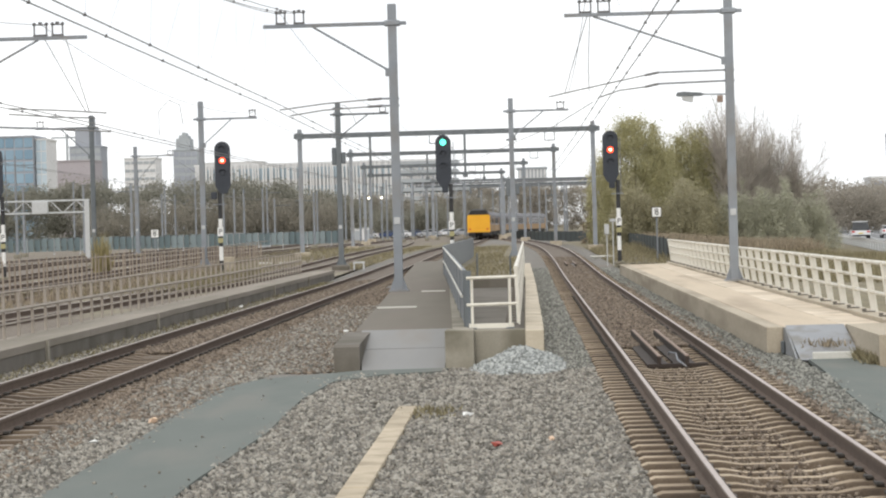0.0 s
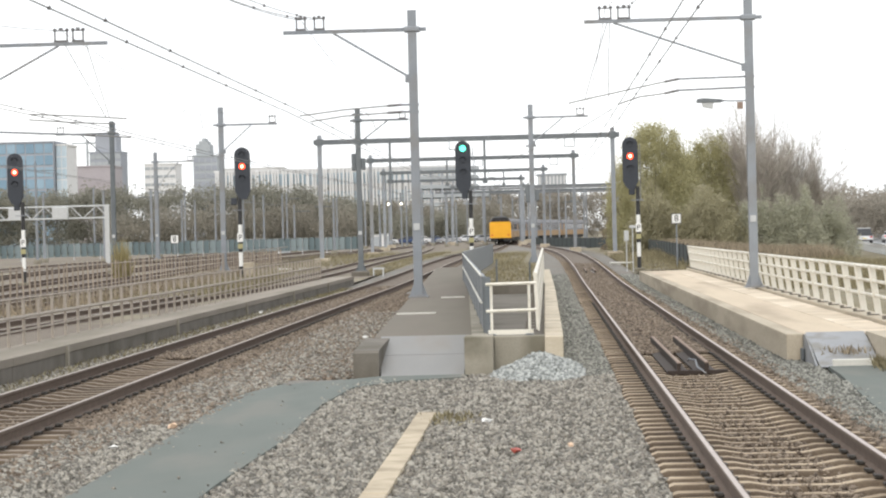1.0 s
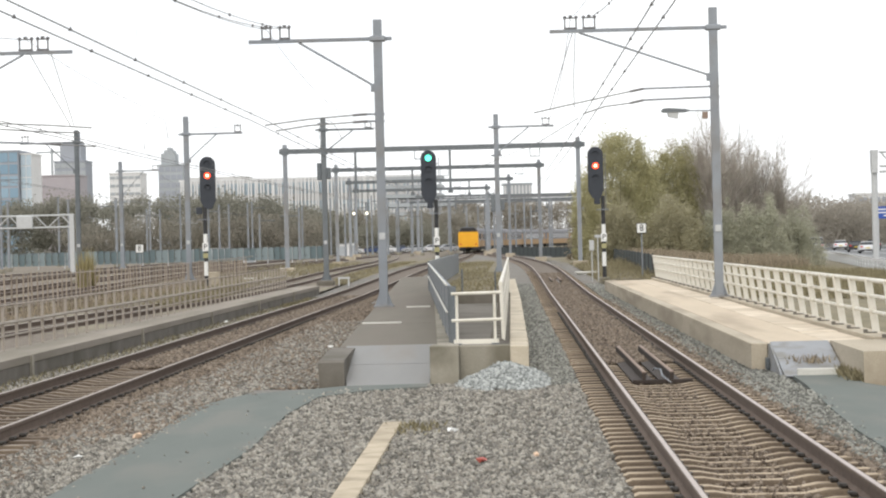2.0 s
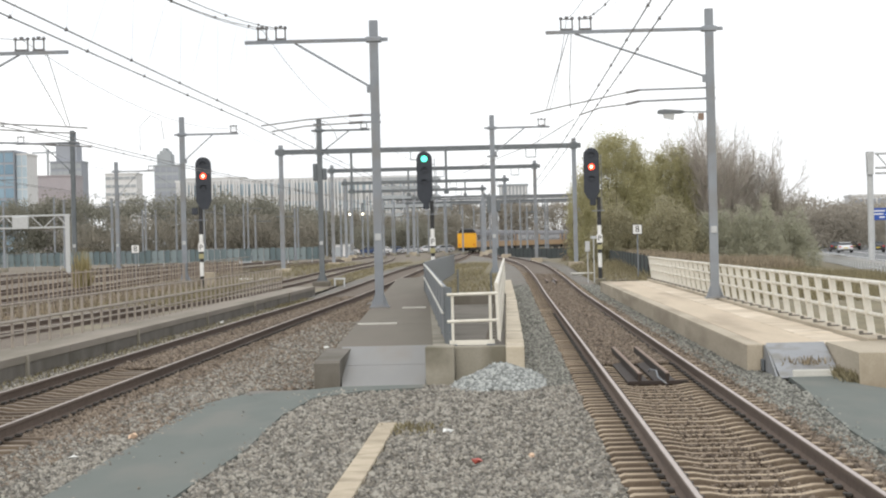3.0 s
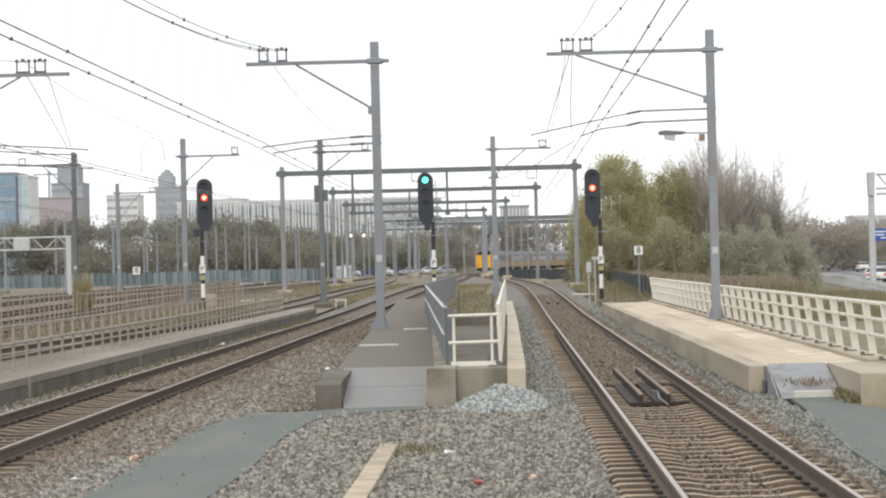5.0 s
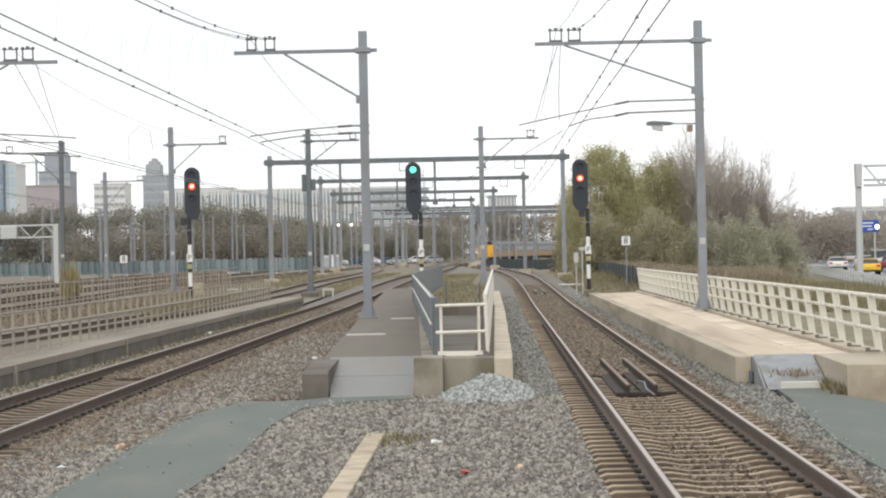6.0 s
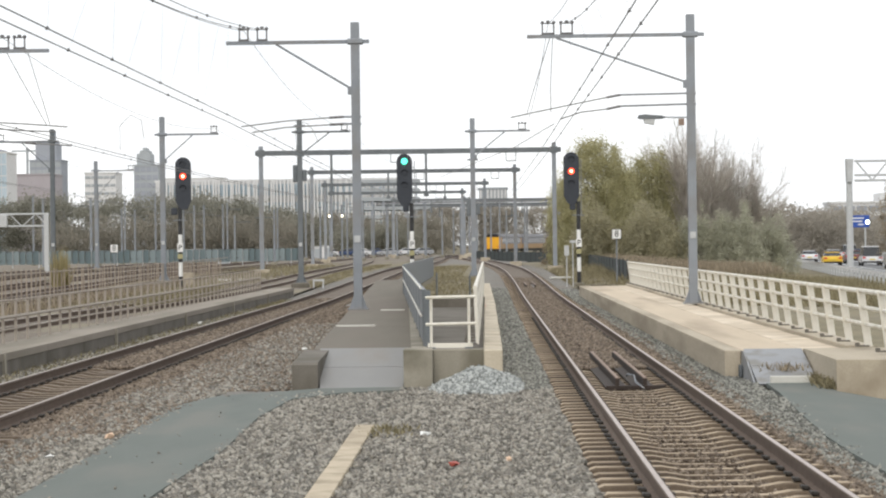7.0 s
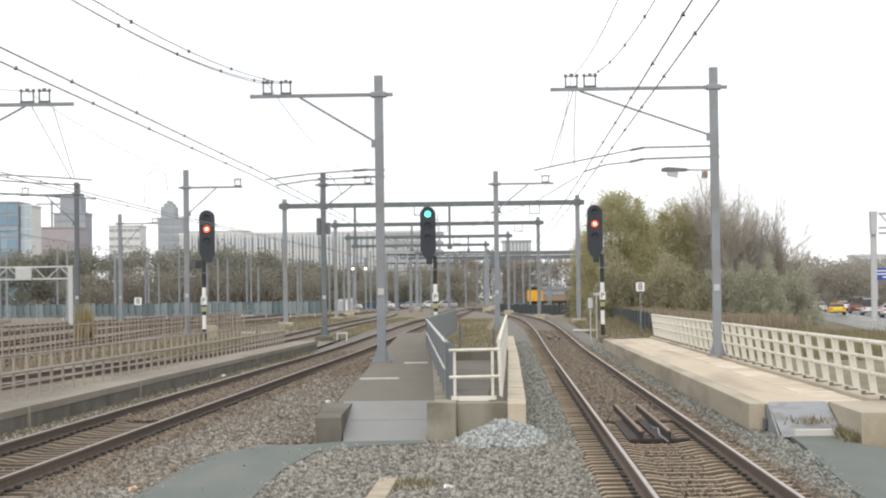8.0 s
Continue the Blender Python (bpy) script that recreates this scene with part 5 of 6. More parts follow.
def car_rows(lane, d0, sp):
    rows = []
    for k in range(9):
        y = d0 + sp * k
        rows.append((float(k), pose(road_x(y) + lane, y * ALONG, ROAD_Z, 0, 0, -math.degrees(math.atan((road_x(y + 0.5) - road_x(y - 0.5)) / ALONG)))))
    return rows


def road_gantry():
    t = thing("road_gantry", (27.05, 120, -0.25), "pale grey lattice sign gantry over the motorway", "gantry")
    bm = bmesh.new()
    rod(bm, (0, 0, 0), (0, 0, 7.0), 0.245, 0.23, 12)
    part("leg", bm, PLATE_GREY, t)
    bm = bmesh.new()
    prism(bm, [(-0.2, 6.85), (0.2, 6.85), (0.26, 8.55), (-0.24, 8.55)], -0.4, 0.4, "y")
    part("end_frame", bm, PLATE_GREY, t)
    for z in (8.4, 6.95, 7.35):
        bm = bmesh.new()
        rod(bm, (0.4, 0, z), (20, 0, z), 0.085, n=6)
        part("chord", bm, PLATE_GREY, t)
    for i in range(8):
        x = 0.5 + 2.4 * i
        bm = bmesh.new()
        rod(bm, (x, 0, 8.4), (x + 1.2, 0, 6.95), 0.06, n=6)
        rod(bm, (x + 1.2, 0, 6.95), (x + 2.4, 0, 8.4), 0.06, n=6)
        part("diagonal", bm, PLATE_GREY, t)
    bm = bmesh.new()
    rod(bm, (20, 0, 0), (20, 0, 8.5), 0.3, n=12)
    part("leg", bm, PLATE_GREY, t)


road_gantry()

t = thing("road_sign", (41.6, 180, -0.2), "blue motorway direction sign on two posts", "road sign")
bm = bmesh.new()
box(bm, (0, 0, 4.55), (2.3, 0.08, 1.35), bevel=0.02)
b = part("board", bm, SIGN_BLUE, t)
for z, x, w in ((4.9, -0.2, 1.5), (4.55, -0.3, 1.3), (4.2, 0.2, 0.6)):
    bm = bmesh.new()
    box(bm, (x, -0.05, z), (w, 0.01, 0.14))
    part("text_bar", bm, BAND_WHITE, b)
bm = bmesh.new()
rod(bm, (0.95, -0.05, 4.45), (0.95, -0.12, 4.45), 0.24, n=16)
part("signal_lamp", bm, glow("white_sign_lamp", (0.9, 0.95, 1.0), 4.0), b, "bright white lamp on the sign")
for s in (-0.7, 0.7):
    bm = bmesh.new()
    rod(bm, (s, 0.08, 0), (s, 0.08, 4.6), 0.09, n=8)
    part("post", bm, PLATE_GREY, t)

# ---------------------------------------------------------------- yard furniture and distance
t = thing("yard_gantry", (-46.5, 120, 0.4), "pale grey lattice lamp gantry in the railway yard", "gantry")
for x in (0, 13.7):
    bm = bmesh.new()
    box(bm, (x, 0, 2.3), (0.32, 0.32, 4.6))
    part("leg", bm, PLATE_GREY, t)
for z in (4.6, 3.7):
    bm = bmesh.new()
    rod(bm, (0, 0, z), (13.9, 0, z), 0.07, n=6)
    part("chord", bm, PLATE_GREY, t)
for i in range(7):
    bm = bmesh.new()
    rod(bm, (0.2 + 1.95 * i, 0, 3.7), (1.2 + 1.95 * i, 0, 4.6), 0.045, n=5)
    rod(bm, (1.2 + 1.95 * i, 0, 4.6), (2.1 + 1.95 * i, 0, 3.7), 0.045, n=5)
    part("diagonal", bm, PLATE_GREY, t)
for x in (1.2, 4.6, 6.9, 10.2):
    bm = bmesh.new()
    box(bm, (x, -0.2, 4.1), (1.2, 0.3, 0.95), bevel=0.04)
    part("lamp_box", bm, PLATE_GREY, t)

t = thing("barrier_wall", (0, 0, 0), "low blue-green panel barrier behind the yard", "fence", plan=True)
for i in range(62):
    x, y = -58 + 0.62 * i, 160 + 0.2 * i
    h = 1.30 + random.uniform(-0.08, 0.08)
    bm = bmesh.new()
    box(bm, (0, 0, h / 2), (0.60, 0.08, h))
    part("panel", bm, BARRIER, t, at=pose(x + 0.31, y, 0.42 + rise(160) * 0.0 + 0.40))
    if i % 4 == 0:
        bm = bmesh.new()
        box(bm, (0, 0, 0.85), (0.10, 0.12, 1.7))
        part("post", bm, PLATE_GREY, t, at=pose(x, y - 0.1, 0.45))
for z in (1.25, 2.12):
    bm = bmesh.new()
    rod(bm, (-58, 159.9, z), (-19.6, 172.3, z), 0.04, n=5)
    part("rail", bm, GALV_DARK, t)

t = thing("mesh_fence", (0, 0, 0), "dark green mesh fence running behind the curve", "fence", plan=True)
FENCE_LINE = [(7.45, 85.0), (7.9, 110.0), (8.0, 137.0), (5.3, 170.0), (0.6, 200.0), (-1.6, 216.0)]
for (xa, ya), (xb, yb) in zip(FENCE_LINE, FENCE_LINE[1:]):
    n = int((yb - ya) / 3.0)
    for i in range(n):
        p, q = i / n, (i + 0.985) / n
        x, y, x2, y2 = xa + (xb - xa) * p, ya + (yb - ya) * p, xa + (xb - xa) * q, ya + (yb - ya) * q
        bm = bmesh.new()
        prism(bm, [(x, y), (x + 0.06, y), (x2 + 0.06, y2), (x2, y2)], 0.0, 1.32 + 0.06 * math.sin(y) + rise(y) * 0.2)
        part("panel", bm, HEDGE_DARK, t)
        bm = bmesh.new()
        rod(bm, (x, y, 0.0), (x, y, 1.45), 0.03, n=6)
        part("post", bm, TRAIN_DARK, t)

for x, y, w, h in ((-37.5, 205, 3.4, 1.6), (-26.6, 252, 1.4, 1.8), (-25.0, 252, 1.2, 1.9), (-28.5, 175, 1.2, 1.3)):
    t = thing("equipment_cabin", (x, y, rise(y)), "small white equipment cabin in the yard", "cabin", "cabins")
    bm = bmesh.new()
    box(bm, (0, 0, h / 2), (w, 2.0, h), bevel=0.05)
    part("body", bm, CLAD_WHITE, t)
    bm = bmesh.new()
    box(bm, (0, 0, h + 0.06), (w + 0.2, 2.2, 0.12))
    part("roof", bm, PLATE_GREY, t)
    bm = bmesh.new()
    box(bm, (w * 0.2, -1.01, h * 0.45), (0.8, 0.04, h * 0.8))
    part("door", bm, CLAD_MID, t)

for i, (x, y, p) in enumerate(((-22.8, 290, "blue"), (-20.6, 291, "white"), (-18.4, 292, "blue"), (-15.6, 292, "silver"), (-12.6, 296, "white"), (-9.9, 296, "silver"), (-26.5, 285, "white"))):
    c = car(p, f"{p} car parked beyond the tracks")
    c.matrix_basis = pose(x, y * ALONG, rise(y) + 0.02, 0, 0, 80 + 8 * i)
    c["group"] = "parked cars"

for x, z in ((-21.8, 6.1), (-20.0, 6.1)):
    t = thing("yard_floodlight", (x, 225, rise(225)), "lit yard floodlight on a slim pole", "floodlight", "floodlights")
    bm = bmesh.new()
    rod(bm, (0, 0, 0), (0, 0, z), 0.08, n=6)
    part("post", bm, GALV, t)
    bm = bmesh.new()
    bmesh.ops.create_icosphere(bm, subdivisions=2, radius=0.17, matrix=Matrix.Translation((0, -0.1, z)))
    part("lamp", bm, WHITE_LIGHT, t)


def building(name, x0, x1, y, depth, z1, wall, glass, floors, cols, label, z0=0.3, fill=0.62, tops=(), vertical=False):
    t = thing(name, ((x0 + x1) / 2, y, z0), label, "building")
    w, h = x1 - x0, z1 - z0
    bm = bmesh.new()
    box(bm, (0, depth / 2, h / 2), (w, depth, h))
    part("wall", bm, wall, t)
    bm = bmesh.new()
    box(bm, (0, depth / 2, h + 0.25), (w + 0.6, depth + 0.6, 0.5))
    part("roof_edge", bm, wall, t)
    fh, cw = h / floors, w / cols
    for f in range(floors):
        for c in range(cols):
            bm = bmesh.new()
            box(bm, (-w / 2 + (c + 0.5) * cw, -0.06, (f + 0.52) * fh), (cw * (0.5 if vertical else 0.86), 0.2, fh * (0.9 if vertical else fill)))
            part("window", bm, glass, t)
    for a, b, za, zb in tops:
        bm = bmesh.new()
        box(bm, ((a + b) / 2, depth / 2, (za + zb) / 2 - z0), (b - a, depth * 0.8, zb - za))
        part("upper_block", bm, wall, t)
    return t


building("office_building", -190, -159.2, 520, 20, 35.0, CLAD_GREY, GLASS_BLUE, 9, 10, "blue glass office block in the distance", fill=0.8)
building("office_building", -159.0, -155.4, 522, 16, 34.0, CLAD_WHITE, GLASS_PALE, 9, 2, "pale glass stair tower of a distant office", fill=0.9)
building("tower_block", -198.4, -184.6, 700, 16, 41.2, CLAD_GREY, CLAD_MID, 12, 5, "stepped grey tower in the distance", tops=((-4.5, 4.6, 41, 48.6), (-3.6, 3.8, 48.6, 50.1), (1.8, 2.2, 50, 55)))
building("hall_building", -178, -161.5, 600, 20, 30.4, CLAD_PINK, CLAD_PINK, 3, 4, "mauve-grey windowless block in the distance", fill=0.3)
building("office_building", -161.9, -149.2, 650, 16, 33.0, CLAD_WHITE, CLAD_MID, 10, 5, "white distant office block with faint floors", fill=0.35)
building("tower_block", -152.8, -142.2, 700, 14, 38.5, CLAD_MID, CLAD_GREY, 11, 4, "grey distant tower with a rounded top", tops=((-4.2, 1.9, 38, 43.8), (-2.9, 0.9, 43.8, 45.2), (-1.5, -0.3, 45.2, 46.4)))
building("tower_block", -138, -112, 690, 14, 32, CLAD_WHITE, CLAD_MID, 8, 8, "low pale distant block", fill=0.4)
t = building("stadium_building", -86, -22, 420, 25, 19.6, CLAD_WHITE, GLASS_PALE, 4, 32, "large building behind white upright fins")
bm = bmesh.new()
prism(bm, [(-0.2, 0), (0.2, 0), (0.2, 19.2), (-0.2, 19.6)], -0.35, 0.35, "y")
fin = finish(bm, "fin", CLAD_WHITE)
for i in range(73):
    part("fin", fin, None, t, at=pose(-31.8 + 0.883 * i, -1.4, 0, 0, random.uniform(-1.0, 1.0), 0))


def car_park():
    t = thing("car_park", (-22.6, 380, 0.4), "open grey multi-storey car park deck", "building")
    for f in range(6):
        bm = bmesh.new()
        box(bm, (0, 8, 6.6 + 2.1 * f), (13.8 + (5 if f < 3 else 0), 16, 0.9))
        part("deck", bm, CLAD_MID, t)
    for i in range(6):
        bm = bmesh.new()
        box(bm, (-6.6 + 2.6 * i, 0.3, 8.5), (0.4, 0.4, 17))
        part("column", bm, CLAD_GREY, t)
    # white blocks stand in for bright sky showing through the deck openings
    for f in (3, 4, 5):
        for i in range(5):
            bm = bmesh.new()
            box(bm, (-6.0 + 1.2 * i, 1.0, 7.65 + 2.1 * (f - 1)), (0.5, 0.2, 0.4))
            part("window", bm, CLAD_WHITE, t)


car_park()
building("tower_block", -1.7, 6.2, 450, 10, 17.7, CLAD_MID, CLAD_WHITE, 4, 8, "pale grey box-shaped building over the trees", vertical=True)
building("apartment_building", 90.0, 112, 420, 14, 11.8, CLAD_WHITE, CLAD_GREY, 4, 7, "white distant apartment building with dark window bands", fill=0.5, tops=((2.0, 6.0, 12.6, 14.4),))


def viaduct():
    t = thing("viaduct", (0, 400, 0), "long grey concrete viaduct crossing the distance", "viaduct")
    bm = bmesh.new()
    box(bm, (8, 0, 12.1), (70, 6, 0.9))
    part("deck", bm, CLAD_DARK, t)
    bm = bmesh.new()
    box(bm, (8, -3.1, 12.9), (70, 0.2, 0.5))
    part("parapet", bm, CLAD_DARK, t)
    for x in (-18, 18):
        bm = bmesh.new()
        box(bm, (x, 0, 5.6), (0.8, 2, 11.2))
        part("pier", bm, CLAD_GREY, t)


viaduct()


# ---------------------------------------------------------------- trees, grass and stones
def scatter_mesh(name, material, centres, sizes, rng, flat=False):
    """Many small pointed leaves, turned at random."""
    n = len(centres)
    a = rng.normal(size=(n, 3))
    a /= np.linalg.norm(a, axis=1)[:, None]
    b = np.cross(a, rng.normal(size=(n, 3)))
    b /= np.linalg.norm(b, axis=1)[:, None]
    s = sizes[:, None]
    v = np.stack([centres - a * s, centres + b * s * 0.85, centres + a * s], axis=1).reshape(-1, 3)
    me = bpy.data.meshes.new(name)
    me.vertices.add(3 * n), me.loops.add(3 * n), me.polygons.add(n)
    me.vertices.foreach_set("co", v.ravel())
    me.loops.foreach_set("vertex_index", np.arange(3 * n))
    me.polygons.foreach_set("loop_start", np.arange(0, 3 * n, 3))
    me.update(calc_edges=True)
    me.materials.append(material)
    return me


def crown_points(rng, n, radius, height, base, lumps):
    """Points in a full, uneven crown: clumps fill an egg shape and stand out of its top in ragged sprays."""
    c, bush = [], base < 0.01 * height
    for _ in range(lumps):
        ang, f, h = rng.uniform(0, 6.283), rng.uniform(0.0, 1.0) ** 0.5, rng.uniform(0.0, 1.0)
        if bush:
            wide, top = radius * (1.35 - 0.75 * h), rng.uniform(0.62, 1.05) * (1.0 + 0.14 * math.sin(3 * ang + radius * 5))
        else:
            wide = radius * (0.62 + 0.38 * math.sin(math.pi * min(1.0, 0.25 + 0.55 * h))) * math.sqrt(max(0.03, 1.0 - max(0.0, h - 0.45) ** 2 * 2.3))
            top = rng.uniform(0.9, 1.04) - 0.10 * f * f
        c.append((math.cos(ang) * wide * f, math.sin(ang) * wide * f, base + (height - base) * h * top, rng.uniform(0.3, 0.9) * radius * 0.17))
    c = np.array(c)
    pick = rng.integers(0, lumps, n)
    d = rng.normal(size=(n, 3)) * 0.85
    return c[pick, :3] + d * c[pick, 3:4] * np.array((0.9, 0.9, 1.45))


def leafy_tree(x, y, z, height, radius, material, leaves, label, seed, leaf=0.085, low=0.06, lumps=260):
    rng = np.random.default_rng(seed)
    t = thing("tree", (x, y, z), label, "tree", "trees")
    bm = bmesh.new()
    rod(bm, (0, 0, -0.2), (0, 0, height * 0.35), 0.022 * height, 0.014 * height, 8)
    for i in range(9):
        ang = 6.283 * i / 9 + rng.uniform(-0.3, 0.3)
        r = radius * rng.uniform(0.2, 0.6)
        rod(bm, (0, 0, height * rng.uniform(0.12, 0.33)), (math.cos(ang) * r, math.sin(ang) * r, height * rng.uniform(0.5, 0.85)), 0.007 * height, 0.002 * height, 5)
    part("trunk", bm, BARK, t)
    p = crown_points(rng, leaves, radius, height, height * low, lumps)
    part("crown", scatter_mesh("crown", material, p, rng.uniform(0.6, 1.3, leaves) * leaf, rng), None, t)
    return t


def bare_tree(x, y, z, height, spread, label, seed, limbs=11, leaves=5000):
    """A many-stemmed autumn tree: limbs rise from a low fork and branch three times into fine twigs."""
    rng = np.random.default_rng(seed)
    t = thing("tree", (x, y, z), label, "tree", "trees")
    verts, faces, tips = [], [], []

    def limb(a, d, length, r, level):
        steps, p = 4, np.array(a, float)
        ring = None
        for k in range(steps + 1):
            q = r * (1 - 0.75 * k / steps)
            side = np.array((d[1], -d[0], 0.0)) + (0.001, 0, 0)
            side /= np.linalg.norm(side)
            up = np.cross(side, d)
            base = len(verts)
            verts.extend([tuple(p + q * side), tuple(p - 0.5 * q * side + 0.87 * q * up), tuple(p - 0.5 * q * side - 0.87 * q * up)])
            if ring is not None:
                faces.extend([(ring + m, ring + (m + 1) % 3, base + (m + 1) % 3, base + m) for m in range(3)])
            ring = base
            if level < 3 and k >= 1:
                for _ in range((3, 2, 2)[level]):
                    grow(p, d, length, r, level)
            tips.append(tuple(p))
            d = d + rng.normal(size=3) * 0.07 + np.array((0, 0, 0.05))
            d /= np.linalg.norm(d)
            p = p + d * length / steps

    def grow(p, d, length, r, level):
        e = d + rng.normal(size=3) * (0.30, 0.38, 0.45)[level] + np.array((0, 0, 0.15))
        e /= np.linalg.norm(e)
        if level < 2:
            limb(p, e, length * rng.uniform(0.38, 0.6), max(0.012, r * 0.45), level + 1)
        else:
            limb(p, e, length * rng.uniform(0.4, 0.6), 0.009, 3)

    for i in range(limbs):
        ang = 6.283 * i / limbs + rng.uniform(-0.3, 0.3)
        lean = rng.uniform(0.05, 0.5)
        d = np.array((math.cos(ang) * lean * spread, math.sin(ang) * lean * spread, 1.0))
        d /= np.linalg.norm(d)
        limb((math.cos(ang) * 0.3, math.sin(ang) * 0.3, -0.1), d, height * rng.uniform(0.40, 0.62), 0.009 * height, 0)
    me = bpy.data.meshes.new("bare_crown")
    me.from_pydata(verts, [], faces)
    me.materials.append(TWIG)
    part("bare_crown", me, None, t, "bare grey limbs and twigs")
    p = np.array(tips)
    p = p[rng.integers(0, len(p), leaves)] + rng.normal(size=(leaves, 3)) * 0.22
    p = p[p[:, 2] > 0.25]
    part("last_leaves", scatter_mesh("last_leaves", LEAF_GREEN, p, rng.uniform(0.03, 0.075, len(p)), rng), None, t, "few dull leaves left on the twigs")
    return t


leafy_tree(8.9, 130, 0.0, 10.7, 3.6, LEAF_OLIVE, 62000, "olive-green willow with a broad uneven crown", 1, lumps=420)
leafy_tree(6.8, 136, 0.1, 7.9, 1.7, LEAF_OLIVE, 16000, "smaller yellowing willow beside the curve", 2)
leafy_tree(14.0, 133, 0.0, 9.6, 3.1, LEAF_OLIVE, 50000, "yellow-green willow among the trackside trees", 3, lumps=360)
leafy_tree(11.4, 140, 0.0, 8.9, 3.0, LEAF_OLIVE, 30000, "dull green tree behind the willows", 4)
leafy_tree(16.2, 139, 0.0, 8.6, 2.2, LEAF_OLIVE, 20000, "thin yellowing tree behind the bare trees", 16)
bare_tree(17.2, 131, 0.0, 11.6, 0.8, "tall bare autumn tree with fine grey twigs", 5, 11, 8000)
bare_tree(19.9, 134, 0.0, 10.4, 0.8, "bare autumn tree with many upright limbs", 6, 11, 7500)
bare_tree(22.3, 135, -0.1, 8.6, 0.8, "smaller bare tree beside the bushes", 15, 10, 7000)
bare_tree(15.2, 136, 0.0, 9.8, 0.5, "slender bare tree between the willows", 17, 8, 6000)
leafy_tree(16.3, 126, -0.1, 4.6, 1.9, LEAF_GREEN, 16000, "grey-green shrub below the bare trees", 7, low=0.0)
leafy_tree(19.3, 125, -0.2, 5.0, 2.2, LEAF_GREEN, 20000, "grey-green bush below the bare trees", 8, low=0.0)
leafy_tree(17.6, 138, -0.2, 6.6, 3.2, LEAF_BRUSH, 24000, "dark tangled bush behind the bare trees", 9, low=0.0)
leafy_tree(21.2, 139, -0.2, 5.6, 2.8, LEAF_BRUSH, 18000, "dark tangled bush at the end of the trees", 18, low=0.0)
leafy_tree(22.6, 128, -0.2, 3.9, 1.9, LEAF_GREEN, 15000, "low grey-green bush near the motorway", 10, low=0.0)
leafy_tree(8.6, 126, 0.0, 5.2, 2.2, LEAF_UNDER, 26000, "dull low bush under the willows", 11, low=0.0, lumps=420)
leafy_tree(12.6, 125, -0.1, 5.0, 2.7, LEAF_UNDER, 30000, "dull low shrub under the willows", 12, low=0.0, lumps=480)
leafy_tree(6.3, 139, 0.2, 5.0, 1.3, LEAF_BROWN, 10000, "russet shrub at the edge of the willows", 13, low=0.0)
leafy_tree(35.5, 138, -0.2, 8.2, 2.0, LEAF_BROWN, 18000, "russet tree beyond the motorway gantry", 14)


def woods(name, xs, y, depth, top, material, n, leaf, label, seed, dip=2.5):
    """A far belt of trees: uneven clumps with a ragged skyline."""
    rng = np.random.default_rng(seed)
    lumps = []
    x0, x1 = xs
    for _ in range(int((x1 - x0) * 3.4)):
        x = rng.uniform(x0, x1)
        h = top(x) - rng.uniform(0, dip) + 0.5 * math.sin(x * 0.9) + 0.4 * math.sin(x * 2.3)
        for k in range(5):
            lumps.append((x + rng.normal() * 0.8, y + rng.uniform(0, depth), 0.5 + h * rng.uniform(0.05, 0.95) if k else h * 0.93, rng.uniform(0.7, 1.5)))
    c = np.array(lumps)
    pick = rng.integers(0, len(c), n)
    p = c[pick, :3] + rng.normal(size=(n, 3)) * c[pick, 3:4] * np.array((0.8, 0.8, 0.5))
    p[:, 1] *= ALONG
    ob = new(name, scatter_mesh(name, material, p, rng.uniform(0.6, 1.4, n) * leaf, rng))
    return tagged(ob, label, "trees", "", "stuff")


woods("far_woods", (-100, -28), 262, 12, lambda x: 11.2 - 3.0 * smooth01((x + 47) / 15), LEAF_DARK, 120000, 0.22, "dark belt of autumn trees behind the yard", 21)
woods("far_woods", (-70, -30), 255, 6, lambda x: 7.6, LEAF_WOOD, 40000, 0.17, "dull brown trees in front of the dark belt", 22, 4)
woods("far_woods", (-44, -7), 335, 12, lambda x: 9.2, LEAF_WOOD, 55000, 0.2, "hazy brown trees below the distant buildings", 23, 3)
woods("far_woods", (-35, -13), 312, 8, lambda x: 6.5, LEAF_DARK, 40000, 0.15, "dark trees beyond the portals", 24, 3)
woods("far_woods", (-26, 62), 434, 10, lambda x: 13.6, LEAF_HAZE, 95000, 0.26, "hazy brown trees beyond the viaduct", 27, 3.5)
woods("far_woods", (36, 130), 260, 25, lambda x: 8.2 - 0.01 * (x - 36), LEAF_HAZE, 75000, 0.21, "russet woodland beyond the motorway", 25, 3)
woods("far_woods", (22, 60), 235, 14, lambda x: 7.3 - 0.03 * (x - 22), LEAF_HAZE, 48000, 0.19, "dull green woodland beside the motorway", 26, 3)


